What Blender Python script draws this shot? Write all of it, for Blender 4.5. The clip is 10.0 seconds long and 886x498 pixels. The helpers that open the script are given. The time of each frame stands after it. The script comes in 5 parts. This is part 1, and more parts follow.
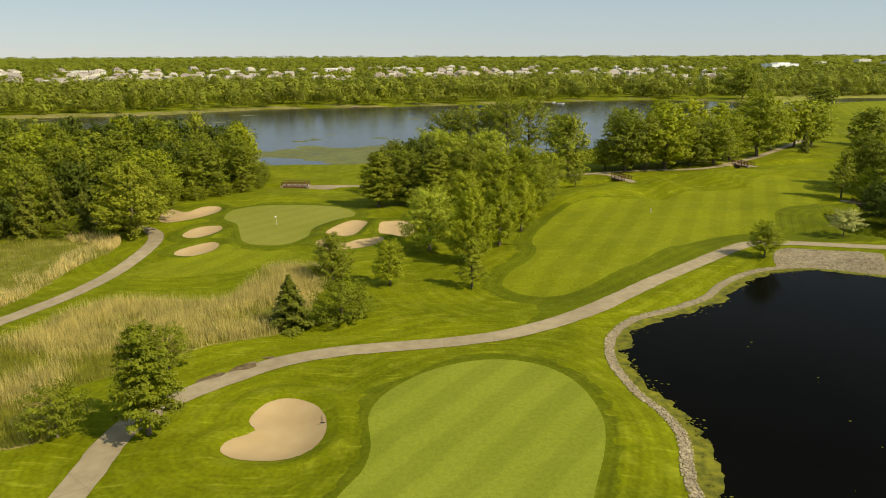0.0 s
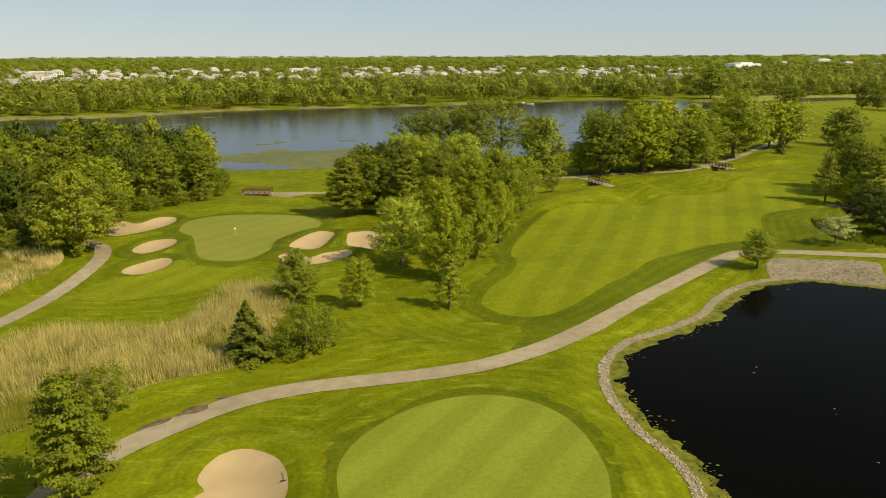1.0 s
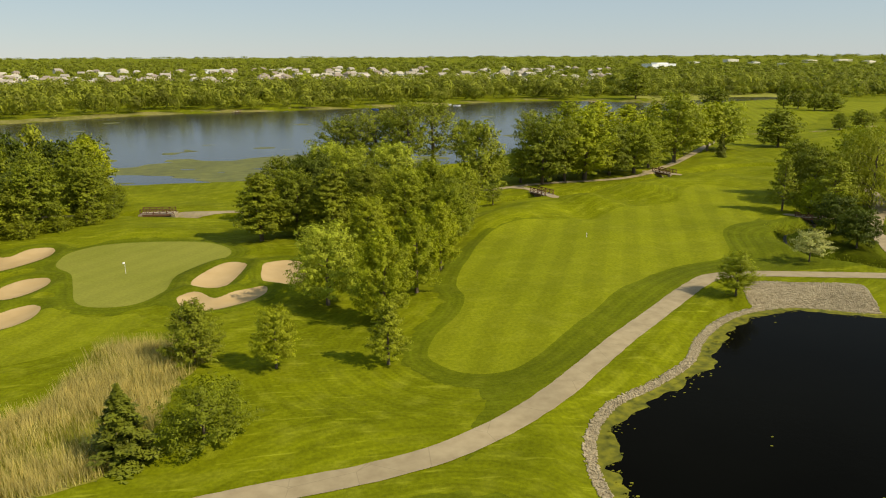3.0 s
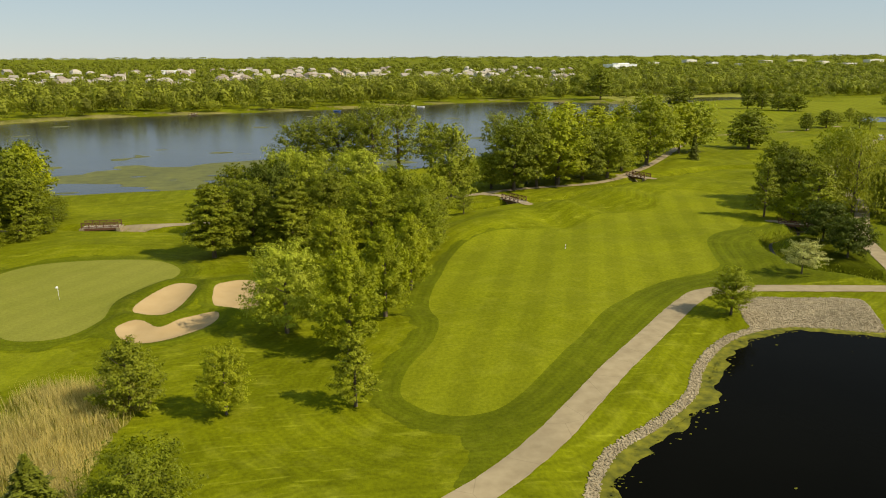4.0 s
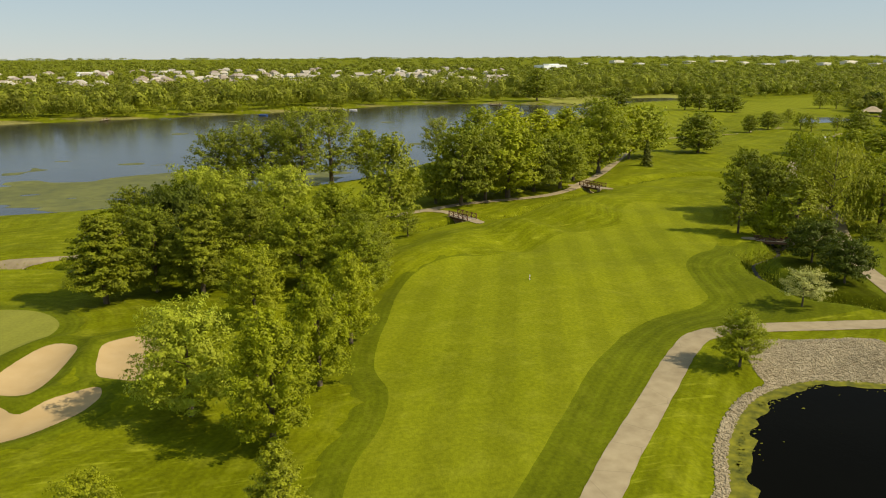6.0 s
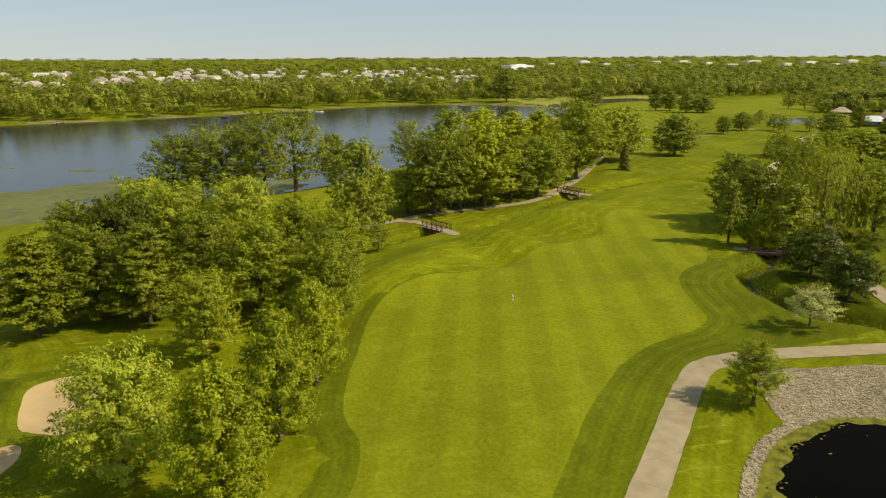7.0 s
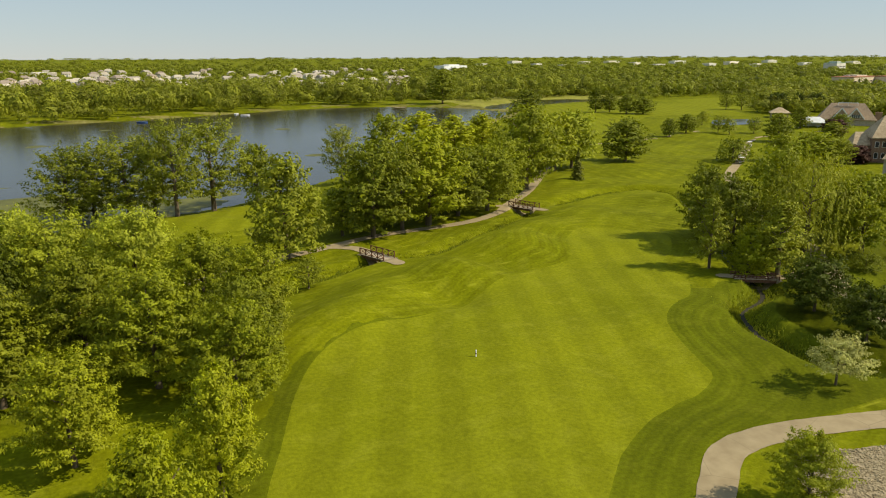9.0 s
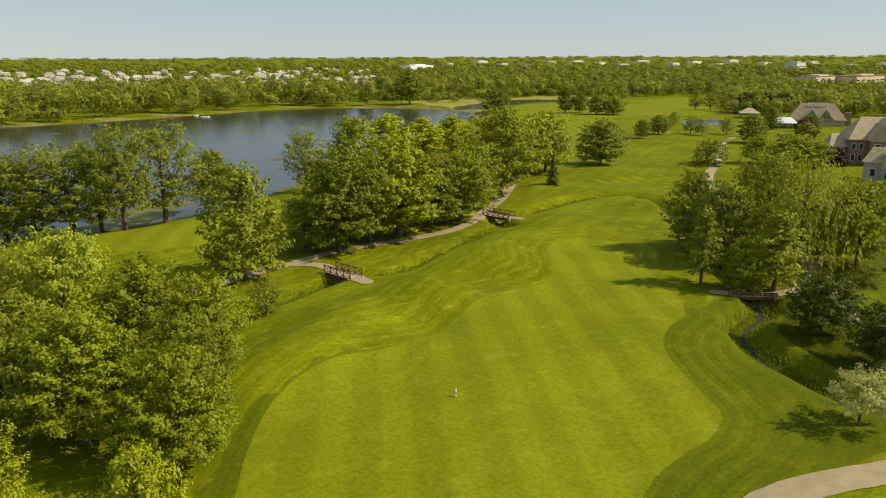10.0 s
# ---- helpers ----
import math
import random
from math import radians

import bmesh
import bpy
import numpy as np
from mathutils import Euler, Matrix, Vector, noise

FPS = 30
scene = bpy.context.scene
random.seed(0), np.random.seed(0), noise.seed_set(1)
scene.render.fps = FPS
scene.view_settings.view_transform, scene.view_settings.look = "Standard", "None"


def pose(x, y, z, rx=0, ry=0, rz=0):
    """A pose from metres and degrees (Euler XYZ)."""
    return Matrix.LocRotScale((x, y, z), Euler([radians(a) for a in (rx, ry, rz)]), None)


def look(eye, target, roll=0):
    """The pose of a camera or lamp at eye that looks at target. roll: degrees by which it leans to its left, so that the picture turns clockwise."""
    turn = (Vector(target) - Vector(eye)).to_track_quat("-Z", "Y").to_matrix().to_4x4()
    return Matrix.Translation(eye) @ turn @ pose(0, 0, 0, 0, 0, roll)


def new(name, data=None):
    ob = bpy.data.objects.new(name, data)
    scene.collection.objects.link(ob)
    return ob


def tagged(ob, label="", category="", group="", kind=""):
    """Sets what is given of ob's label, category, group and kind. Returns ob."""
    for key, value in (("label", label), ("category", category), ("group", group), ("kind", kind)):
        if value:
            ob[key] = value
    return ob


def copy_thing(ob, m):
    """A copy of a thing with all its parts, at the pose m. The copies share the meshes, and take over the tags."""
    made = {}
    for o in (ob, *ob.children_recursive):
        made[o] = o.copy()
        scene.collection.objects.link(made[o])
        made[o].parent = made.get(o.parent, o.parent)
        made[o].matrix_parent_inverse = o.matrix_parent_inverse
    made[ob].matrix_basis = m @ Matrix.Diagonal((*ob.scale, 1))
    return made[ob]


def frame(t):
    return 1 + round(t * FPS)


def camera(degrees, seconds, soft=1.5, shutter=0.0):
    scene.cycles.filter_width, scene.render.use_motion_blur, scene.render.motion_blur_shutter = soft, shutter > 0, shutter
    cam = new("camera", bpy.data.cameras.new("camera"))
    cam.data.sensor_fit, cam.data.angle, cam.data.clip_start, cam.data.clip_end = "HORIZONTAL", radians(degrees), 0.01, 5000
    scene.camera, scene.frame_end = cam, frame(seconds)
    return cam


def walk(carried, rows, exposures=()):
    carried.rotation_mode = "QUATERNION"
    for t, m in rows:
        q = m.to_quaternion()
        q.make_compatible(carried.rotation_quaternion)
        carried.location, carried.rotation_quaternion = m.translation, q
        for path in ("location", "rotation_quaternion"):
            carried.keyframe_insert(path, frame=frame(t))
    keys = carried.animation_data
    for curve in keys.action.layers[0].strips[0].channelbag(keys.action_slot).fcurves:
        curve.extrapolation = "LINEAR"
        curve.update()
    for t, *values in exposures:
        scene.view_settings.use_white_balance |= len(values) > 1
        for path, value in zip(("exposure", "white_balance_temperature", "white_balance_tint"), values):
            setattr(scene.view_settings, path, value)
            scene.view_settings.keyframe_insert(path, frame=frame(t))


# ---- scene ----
cam = camera(62.0, 10.0, 1.05)
PATH = [
    (0, (-1.340, -21.929, 35.620), (-0.987, 26.433, 22.933), -0.19),
    (0.5, (-1.748, -16.901, 35.540), (-0.409, 31.444, 22.851), -0.20),
    (1, (-2.038, -11.813, 35.466), (0.430, 36.487, 22.778), -0.21),
    (1.5, (-2.210, -6.673, 35.398), (1.473, 41.551, 22.713), -0.22),
    (2, (-2.260, -1.486, 35.335), (2.677, 46.626, 22.655), -0.23),
    (2.5, (-2.190, 3.739, 35.278), (4.008, 51.708, 22.605), -0.24),
    (3, (-1.997, 8.997, 35.226), (5.442, 56.791, 22.562), -0.25),
    (4.5, (-0.667, 24.897, 35.105), (10.268, 72.023, 22.471), -0.26),
    (5, (0.030, 30.217, 35.076), (12.048, 77.081, 22.452), -0.26),
    (5.5, (0.856, 35.535, 35.053), (13.924, 82.119, 22.438), -0.26),
    (7, (4.123, 51.412, 35.016), (20.232, 97.040, 22.422), -0.25),
    (7.5, (5.479, 56.656, 35.016), (22.592, 101.918, 22.424), -0.24),
    (8, (6.970, 61.865, 35.020), (25.091, 106.732, 22.429), -0.24),
    (8.5, (8.598, 67.031, 35.031), (27.730, 111.477, 22.437), -0.23),
    (9, (10.364, 72.149, 35.047), (30.503, 116.145, 22.447), -0.22),
    (9.5, (12.269, 77.211, 35.069), (33.401, 120.736, 22.458), -0.21),
    (10, (14.315, 82.210, 35.096), (36.404, 125.253, 22.471), -0.19),
]
walk(cam, [(t, look(eye, target, roll)) for t, eye, target, roll in PATH], [(0.0, 0.2, 7000, 10), (10.0, 0.2, 7000, 10)])

# ---- light ----
SUN_AZ, SUN_EL = math.atan2(0.87, -0.5), radians(43)
world = bpy.data.worlds.new("sky")
world.use_nodes = True
scene.world = world
wn = world.node_tree
sky = wn.nodes.new("ShaderNodeTexSky")
sky.sky_type, sky.sun_disc = "NISHITA", False
sky.sun_elevation, sky.sun_rotation = SUN_EL, SUN_AZ
sky.altitude, sky.air_density, sky.dust_density, sky.ozone_density = 200, 1.0, 0.0, 2.0
haze = wn.nodes.new("ShaderNodeMix")
haze.data_type = "RGBA"
haze.inputs["Factor"].default_value = 0.62
haze.inputs["B"].default_value = (6.0, 7.8, 9.6, 1)
wn.links.new(sky.outputs[0], haze.inputs["A"])
wn.links.new(haze.outputs["Result"], wn.nodes["Background"].inputs[0])
wn.nodes["Background"].inputs[1].default_value = 0.068
sun = new("sun", bpy.data.lights.new("sun", "SUN"))
sun.data.energy, sun.data.angle, sun.data.color = 4.6, radians(0.7), (1.0, 0.93, 0.78)
sun.matrix_world = look((0, 0, 0), (-0.87 * math.cos(SUN_EL), 0.5 * math.cos(SUN_EL), -math.sin(SUN_EL)))

# ---- materials ----


def shader(name, rough=0.8, spec=0.3):
    m = bpy.data.materials.new(name)
    m.use_nodes = True
    nt = m.node_tree
    bs = nt.nodes["Principled BSDF"]
    bs.inputs["Roughness"].default_value = rough
    bs.inputs["Specular IOR Level"].default_value = spec
    return m, nt, bs


def noise_node(nt, scale, detail=4.0, coords=None, stretch=(1, 1, 1), turn=0.0):
    if coords is None:
        coords = nt.nodes.new("ShaderNodeTexCoord").outputs["Object"]
    mp = nt.nodes.new("ShaderNodeMapping")
    mp.inputs["Scale"].default_value = stretch
    mp.inputs["Rotation"].default_value = (0, 0, turn)
    nt.links.new(coords, mp.inputs["Vector"])
    n = nt.nodes.new("ShaderNodeTexNoise")
    n.inputs["Scale"].default_value, n.inputs["Detail"].default_value = scale, detail
    nt.links.new(mp.outputs[0], n.inputs["Vector"])
    return n.outputs["Fac"]


def ramp(nt, fac, *stops):
    r = nt.nodes.new("ShaderNodeValToRGB")
    els = r.color_ramp.elements
    while len(els) < len(stops):
        els.new(0.5)
    for e, (p, c) in zip(els, stops):
        e.position, e.color = p, (*c, 1) if len(c) == 3 else c
    nt.links.new(fac, r.inputs[0])
    return r.outputs["Color"]


def mix(nt, a, b, fac, kind="MIX"):
    m = nt.nodes.new("ShaderNodeMix")
    m.data_type, m.blend_type = "RGBA", kind
    for sock, v in ((m.inputs["Factor"], fac), (m.inputs["A"], a), (m.inputs["B"], b)):
        if isinstance(v, (int, float)):
            sock.default_value = v
        elif isinstance(v, tuple):
            sock.default_value = (*v, 1)
        else:
            nt.links.new(v, sock)
    return m.outputs["Result"]


def bump(nt, bs, fac, strength, distance):
    b = nt.nodes.new("ShaderNodeBump")
    b.inputs["Strength"].default_value, b.inputs["Distance"].default_value = strength, distance
    nt.links.new(fac, b.inputs["Height"])
    nt.links.new(b.outputs[0], bs.inputs["Normal"])


def grey(v):
    return (v, v, v)


def sine_bands(nt, value, wide, power, wobble=0.55, reach=None):
    """A factor round 1 that swings in bands of that width along value; reach is a socket by which the bands fade."""
    def math_node(kind, a, b=None, c=None):
        n = nt.nodes.new("ShaderNodeMath")
        n.operation = kind
        for sock, v in zip(n.inputs, (a, b, c)):
            if v is None:
                continue
            if isinstance(v, (int, float)):
                sock.default_value = v
            else:
                nt.links.new(v, sock)
        return n.outputs[0]
    phase = math_node("MULTIPLY_ADD", noise_node(nt, 0.12, 3), wobble, math_node("DIVIDE", value, wide))
    wave = math_node("SINE", math_node("MULTIPLY", phase, math.pi))
    swing = math_node("MULTIPLY", wave, math_node("MULTIPLY", ramp(nt, noise_node(nt, 0.09, 4), (0.3, grey(0.25)), (0.65, grey(1.0))), power))
    if reach is not None:
        swing = math_node("MULTIPLY", swing, reach)
    return math_node("ADD", swing, 1.0)


def grass_material(name, dark, light, dry, stripe=None, wear=0.5, coarse=0.75, flecks=0.0, rings=0.0):
    """Turf: blotches at 20 m, 3 m and blade scale, dry flecks, mower bands (direction, width, strength) and mower rounds along the outlines."""
    m, nt, bs = shader(name, 0.9, 0.04)
    col = mix(nt, dark, light, ramp(nt, noise_node(nt, 0.055, 5), (0.3, grey(0.0)), (0.7, grey(1.0))))
    col = mix(nt, col, dry, ramp(nt, noise_node(nt, 0.33, 6), (0.5, grey(0.0)), (0.78, grey(wear))))
    fine = noise_node(nt, 2.2, 8)
    col = mix(nt, col, ramp(nt, fine, (0.3, grey(0.62)), (0.7, grey(1.3))), coarse, "MULTIPLY")
    if flecks:
        streak = noise_node(nt, 0.9, 5, None, (0.22, 1.6, 1), radians(-38))
        col = mix(nt, col, tuple(min(1.0, c * 1.7) for c in dry), ramp(nt, streak, (0.60, grey(0.0)), (0.74, grey(flecks))))
    if stripe:
        (sx, sy), wide, power = stripe
        co = nt.nodes.new("ShaderNodeTexCoord").outputs["Object"]
        dot = nt.nodes.new("ShaderNodeVectorMath")
        dot.operation = "DOT_PRODUCT"
        nt.links.new(co, dot.inputs[0])
        dot.inputs[1].default_value = (sy / wide, -sx / wide, 0)
        wob = nt.nodes.new("ShaderNodeMath")
        wob.operation = "MULTIPLY_ADD"
        nt.links.new(noise_node(nt, 0.12, 3), wob.inputs[0])
        wob.inputs[1].default_value = 0.55
        nt.links.new(dot.outputs["Value"], wob.inputs[2])
        sn = nt.nodes.new("ShaderNodeMath")
        sn.operation = "SINE"
        ml = nt.nodes.new("ShaderNodeMath")
        ml.operation = "MULTIPLY"
        ml.inputs[1].default_value = math.pi
        nt.links.new(wob.outputs[0], ml.inputs[0])
        nt.links.new(ml.outputs[0], sn.inputs[0])
        hf = nt.nodes.new("ShaderNodeMath")
        hf.operation = "MULTIPLY_ADD"
        hf.inputs[1].default_value, hf.inputs[2].default_value = 0.5, 0.5
        nt.links.new(sn.outputs[0], hf.inputs[0])
        col = mix(nt, col, ramp(nt, hf.outputs[0], (0.3, grey(1 - power)), (0.7, grey(1 + power))), 1.0, "MULTIPLY")
    if rings:
        at = nt.nodes.new("ShaderNodeAttribute")
        at.attribute_name = "mow"
        band = sine_bands(nt, at.outputs["Fac"], 1.05, rings, 0.8)
        col = mix(nt, col, band, 1.0, "MULTIPLY")
        col = mix(nt, col, sine_bands(nt, at.outputs["Fac"], 0.37, rings * 0.6, 1.2), 1.0, "MULTIPLY")
    nt.links.new(col, bs.inputs["Base Color"])
    bump(nt, bs, noise_node(nt, 5.0, 6), 0.6, 0.09)
    return m


def plain(name, dark, light, scale, rough=0.8, spec=0.3, relief=0.02, metal=0.0, stretch=(1, 1, 1)):
    """A mottled surface: two colours at two scales, with fine relief."""
    m, nt, bs = shader(name, rough, spec)
    bs.inputs["Metallic"].default_value = metal
    col = mix(nt, dark, light, ramp(nt, noise_node(nt, scale, 6, None, stretch), (0.3, grey(0.0)), (0.7, grey(1.0))))
    col = mix(nt, col, ramp(nt, noise_node(nt, scale * 0.13, 3), (0.3, grey(0.8)), (0.7, grey(1.15))), 0.8, "MULTIPLY")
    nt.links.new(col, bs.inputs["Base Color"])
    bump(nt, bs, noise_node(nt, scale * 2.3, 5, None, stretch), 0.6, relief)
    return m


def leaf_material(name, dark, light, through_light=0.36, spread=0.25, patch_scale=0.45, patch_range=(0.72, 1.25)):
    """Foliage: each leaf clump and each tree differs in value and hue; some light passes through."""
    m, nt, bs = shader(name, 0.65, 0.25)
    geo = nt.nodes.new("ShaderNodeNewGeometry")
    info = nt.nodes.new("ShaderNodeObjectInfo")
    col = mix(nt, dark, light, ramp(nt, geo.outputs["Random Per Island"], (0.0, grey(0.3)), (1.0, grey(0.7))))
    col = mix(nt, col, ramp(nt, info.outputs["Random"], (0.0, (1 - spread * 0.8, 1 - spread * 0.75, 0.6)), (0.5, grey(1.0)), (1.0, (1.15, 1.10, 1.0))), 0.9, "MULTIPLY")
    col = mix(nt, col, ramp(nt, noise_node(nt, patch_scale, 2), (0.35, grey(patch_range[0])), (0.65, grey(patch_range[1]))), 0.8, "MULTIPLY")
    nt.links.new(col, bs.inputs["Base Color"])
    tr = nt.nodes.new("ShaderNodeBsdfTranslucent")
    nt.links.new(col, tr.inputs[0])
    ms = nt.nodes.new("ShaderNodeMixShader")
    ms.inputs[0].default_value = through_light
    nt.links.new(bs.outputs[0], ms.inputs[1])
    nt.links.new(tr.outputs[0], ms.inputs[2])
    nt.links.new(ms.outputs[0], nt.nodes["Material Output"].inputs["Surface"])
    return m


def water_material(name, colour, rough, spec, ripple, scale):
    m, nt, bs = shader(name, rough, spec)
    col = mix(nt, colour, tuple(c * 1.8 for c in colour), ramp(nt, noise_node(nt, 0.03, 4), (0.35, grey(0.0)), (0.7, grey(1.0))))
    nt.links.new(col, bs.inputs["Base Color"])
    bs.inputs["Specular Tint"].default_value = (1.0, 0.82, 0.56, 1)
    bump(nt, bs, noise_node(nt, scale, 4), ripple, 0.05)
    return m


M_ROUGH = grass_material("rough_grass", (0.095, 0.108, 0.002), (0.160, 0.175, 0.004), (0.24, 0.25, 0.018), ((0.80, 0.60), 2.4, 0.04), 0.5, 0.55, 0.3, 0.10)
M_COLLAR = grass_material("first_cut_grass", (0.074, 0.088, 0.003), (0.112, 0.131, 0.004), (0.17, 0.18, 0.012), None, 0.4, 0.5, 0.0, 0.11)
# tall bank grass, coloured darker to carry the shade of the ditch edges
M_BANK = grass_material("shaded_bank_grass", (0.048, 0.062, 0.003), (0.085, 0.102, 0.004), (0.13, 0.13, 0.010), None, 0.5, 0.9)
M_REEDBED = grass_material("reed_bed_soil", (0.13, 0.135, 0.012), (0.22, 0.20, 0.035), (0.42, 0.33, 0.13), None, 0.9, 0.9)
M_FAIRWAY = grass_material("fairway_grass", (0.146, 0.162, 0.005), (0.176, 0.189, 0.007), (0.24, 0.25, 0.018), ((0.38, 0.92), 3.0, 0.065), 0.45, 0.5)
M_GREEN = grass_material("green_grass", (0.172, 0.196, 0.016), (0.202, 0.222, 0.022), (0.24, 0.24, 0.03), ((0.55, 0.83), 2.6, 0.065), 0.3, 0.3)
M_GREEN_OLIVE = grass_material("olive_green_grass", (0.180, 0.186, 0.026), (0.210, 0.210, 0.034), (0.25, 0.235, 0.045), ((0.55, 0.83), 2.4, 0.03), 0.3, 0.3)
M_SAND, sand_nodes, sand_bsdf = shader("bunker_sand", 0.95, 0.08)
sand_col = mix(sand_nodes, (0.385, 0.270, 0.125), (0.430, 0.308, 0.152), ramp(sand_nodes, noise_node(sand_nodes, 0.35, 5), (0.3, grey(0.0)), (0.7, grey(1.0))))
sand_col = mix(sand_nodes, sand_col, (0.30, 0.20, 0.095), ramp(sand_nodes, noise_node(sand_nodes, 0.16, 5), (0.60, grey(0.0)), (0.74, grey(0.5))))
sand_nodes.links.new(sand_col, sand_bsdf.inputs["Base Color"])
bump(sand_nodes, sand_bsdf, noise_node(sand_nodes, 1.6, 5, None, (1, 4, 1), 0.6), 0.5, 0.03)
M_PATH = plain("path_asphalt", (0.265, 0.205, 0.115), (0.35, 0.28, 0.162), 0.6, 0.9, 0.2, 0.01)
pn = M_PATH.node_tree
crack = pn.nodes.new("ShaderNodeTexVoronoi")
crack.feature = "DISTANCE_TO_EDGE"
crack.inputs["Scale"].default_value = 0.16
pn.links.new(pn.nodes.new("ShaderNodeTexCoord").outputs["Object"], crack.inputs["Vector"])
pb = pn.nodes["Principled BSDF"]
pn.links.new(mix(pn, pb.inputs["Base Color"].links[0].from_socket, ramp(pn, crack.outputs["Distance"], (0.0, grey(0.78)), (0.008, grey(1.0))), 1.0, "MULTIPLY"), pb.inputs["Base Color"])
M_STONE = plain("riprap_stone", (0.225, 0.178, 0.100), (0.430, 0.352, 0.215), 1.4, 0.9, 0.2, 0.04)
M_GRAVEL = plain("gravel_bank", (0.20, 0.16, 0.09), (0.38, 0.31, 0.20), 2.0, 0.95, 0.1, 0.1)
M_SILT = plain("dark_creek_silt", (0.016, 0.015, 0.007), (0.040, 0.034, 0.016), 1.0, 0.7, 0.3, 0.05)
M_MUD = plain("creek_mud", (0.080, 0.054, 0.022), (0.21, 0.155, 0.08), 0.8, 0.95, 0.05, 0.05)
M_POND = water_material("pond_water", (0.0020, 0.0020, 0.0014), 0.12, 0.006, 0.25, 1.2)
M_LAKE = water_material("lake_water", (0.019, 0.018, 0.013), 0.16, 0.17, 0.5, 0.35)
M_ALGAE_THIN = plain("thin_lake_algae", (0.085, 0.090, 0.018), (0.150, 0.150, 0.028), 0.3, 0.6, 0.2, 0.01)
M_ALGAE = plain("algae", (0.060, 0.066, 0.004), (0.205, 0.190, 0.010), 0.9, 0.8, 0.2, 0.02)
M_BARK = plain("bark", (0.09, 0.065, 0.04), (0.19, 0.15, 0.10), 3.0, 0.95, 0.1, 0.05, 0, (1, 1, 0.2))
M_WOOD = plain("bridge_wood", (0.10, 0.045, 0.022), (0.17, 0.085, 0.045), 2.0, 0.8, 0.2, 0.01)
M_DECK = plain("deck_boards", (0.30, 0.24, 0.17), (0.42, 0.35, 0.26), 2.0, 0.85, 0.2, 0.01)
M_WHITE = plain("white_paint", (0.70, 0.70, 0.68), (0.82, 0.82, 0.80), 1.0, 0.6, 0.3, 0.002)
M_SHINGLE = plain("shake_roof", (0.32, 0.24, 0.145), (0.50, 0.40, 0.265), 1.6, 0.9, 0.1, 0.05)
M_BRICK = plain("brick_wall", (0.20, 0.12, 0.075), (0.32, 0.22, 0.15), 2.5, 0.9, 0.1, 0.02)
M_GLASS = shader("dark_window_glass", 0.15, 0.25)[0]
M_GLASS.node_tree.nodes["Principled BSDF"].inputs["Base Color"].default_value = (0.03, 0.035, 0.04, 1)
LEAF = {
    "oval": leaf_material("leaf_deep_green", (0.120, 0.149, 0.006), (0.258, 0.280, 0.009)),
    "maple": leaf_material("leaf_mid_green", (0.206, 0.233, 0.007), (0.367, 0.398, 0.014)),
    "pale": leaf_material("leaf_pale_green", (0.288, 0.313, 0.016), (0.478, 0.518, 0.040)),
    "yellow": leaf_material("leaf_yellow_green", (0.256, 0.276, 0.005), (0.412, 0.446, 0.012)),
    "open": leaf_material("leaf_olive", (0.182, 0.198, 0.009), (0.321, 0.348, 0.020)),
    "tall": leaf_material("leaf_cottonwood", (0.171, 0.195, 0.010), (0.304, 0.328, 0.019)),
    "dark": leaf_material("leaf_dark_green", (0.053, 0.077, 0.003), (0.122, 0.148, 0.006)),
    "needle": leaf_material("needle_green", (0.095, 0.107, 0.006), (0.182, 0.198, 0.012), 0.1),
    "larch": leaf_material("needle_light_green", (0.186, 0.201, 0.005), (0.297, 0.323, 0.011), 0.2),
    "willow": leaf_material("leaf_willow", (0.209, 0.226, 0.008), (0.320, 0.346, 0.017)),
    "blossom": leaf_material("leaf_blossom", (0.300, 0.310, 0.050), (0.620, 0.600, 0.220)),
    "red": leaf_material("leaf_dark_red", (0.065, 0.027, 0.019), (0.122, 0.053, 0.034)),
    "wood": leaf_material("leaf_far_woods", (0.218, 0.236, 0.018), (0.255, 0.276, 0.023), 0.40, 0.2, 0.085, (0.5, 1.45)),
    "reed": leaf_material("reed_straw", (0.56, 0.45, 0.155), (0.84, 0.69, 0.30), 0.5),
    "reed_green": leaf_material("reed_green", (0.19, 0.21, 0.012), (0.36, 0.34, 0.05), 0.5),
}

# ---- outlines of the plan, metres ----


def spline(points, closed=True, steps=6):
    """Catmull-Rom line through a few plan points."""
    p = np.array(points, float)
    n = len(p)
    out = []
    for i in range(n if closed else n - 1):
        a, b, c, d = (p[(i + k) % n] if closed else p[min(max(i + k, 0), n - 1)] for k in (-1, 0, 1, 2))
        for s in range(steps):
            t = s / steps
            out.append(0.5 * (2 * b + (c - a) * t + (2 * a - 5 * b + 4 * c - d) * t * t + (3 * b - a - 3 * c + d) * t ** 3))
    if not closed:
        out.append(p[-1])
    return np.array(out)


def line_distance(x, y, line, closed):
    q = np.roll(line, -1, axis=0) if closed else line[1:]
    p = line if closed else line[:-1]
    best = np.full(x.shape, 1e9)
    for (ax, ay), (bx, by) in zip(p, q):
        dx, dy = bx - ax, by - ay
        t = np.clip(((x - ax) * dx + (y - ay) * dy) / max(dx * dx + dy * dy, 1e-9), 0, 1)
        best = np.minimum(best, (x - ax - t * dx) ** 2 + (y - ay - t * dy) ** 2)
    return np.sqrt(best)


def inside(x, y, line):
    res = np.zeros(x.shape, bool)
    q = np.roll(line, -1, axis=0)
    for (ax, ay), (bx, by) in zip(line, q):
        if ay != by:
            res ^= ((ay > y) != (by > y)) & (x < (bx - ax) * (y - ay) / (by - ay) + ax)
    return res


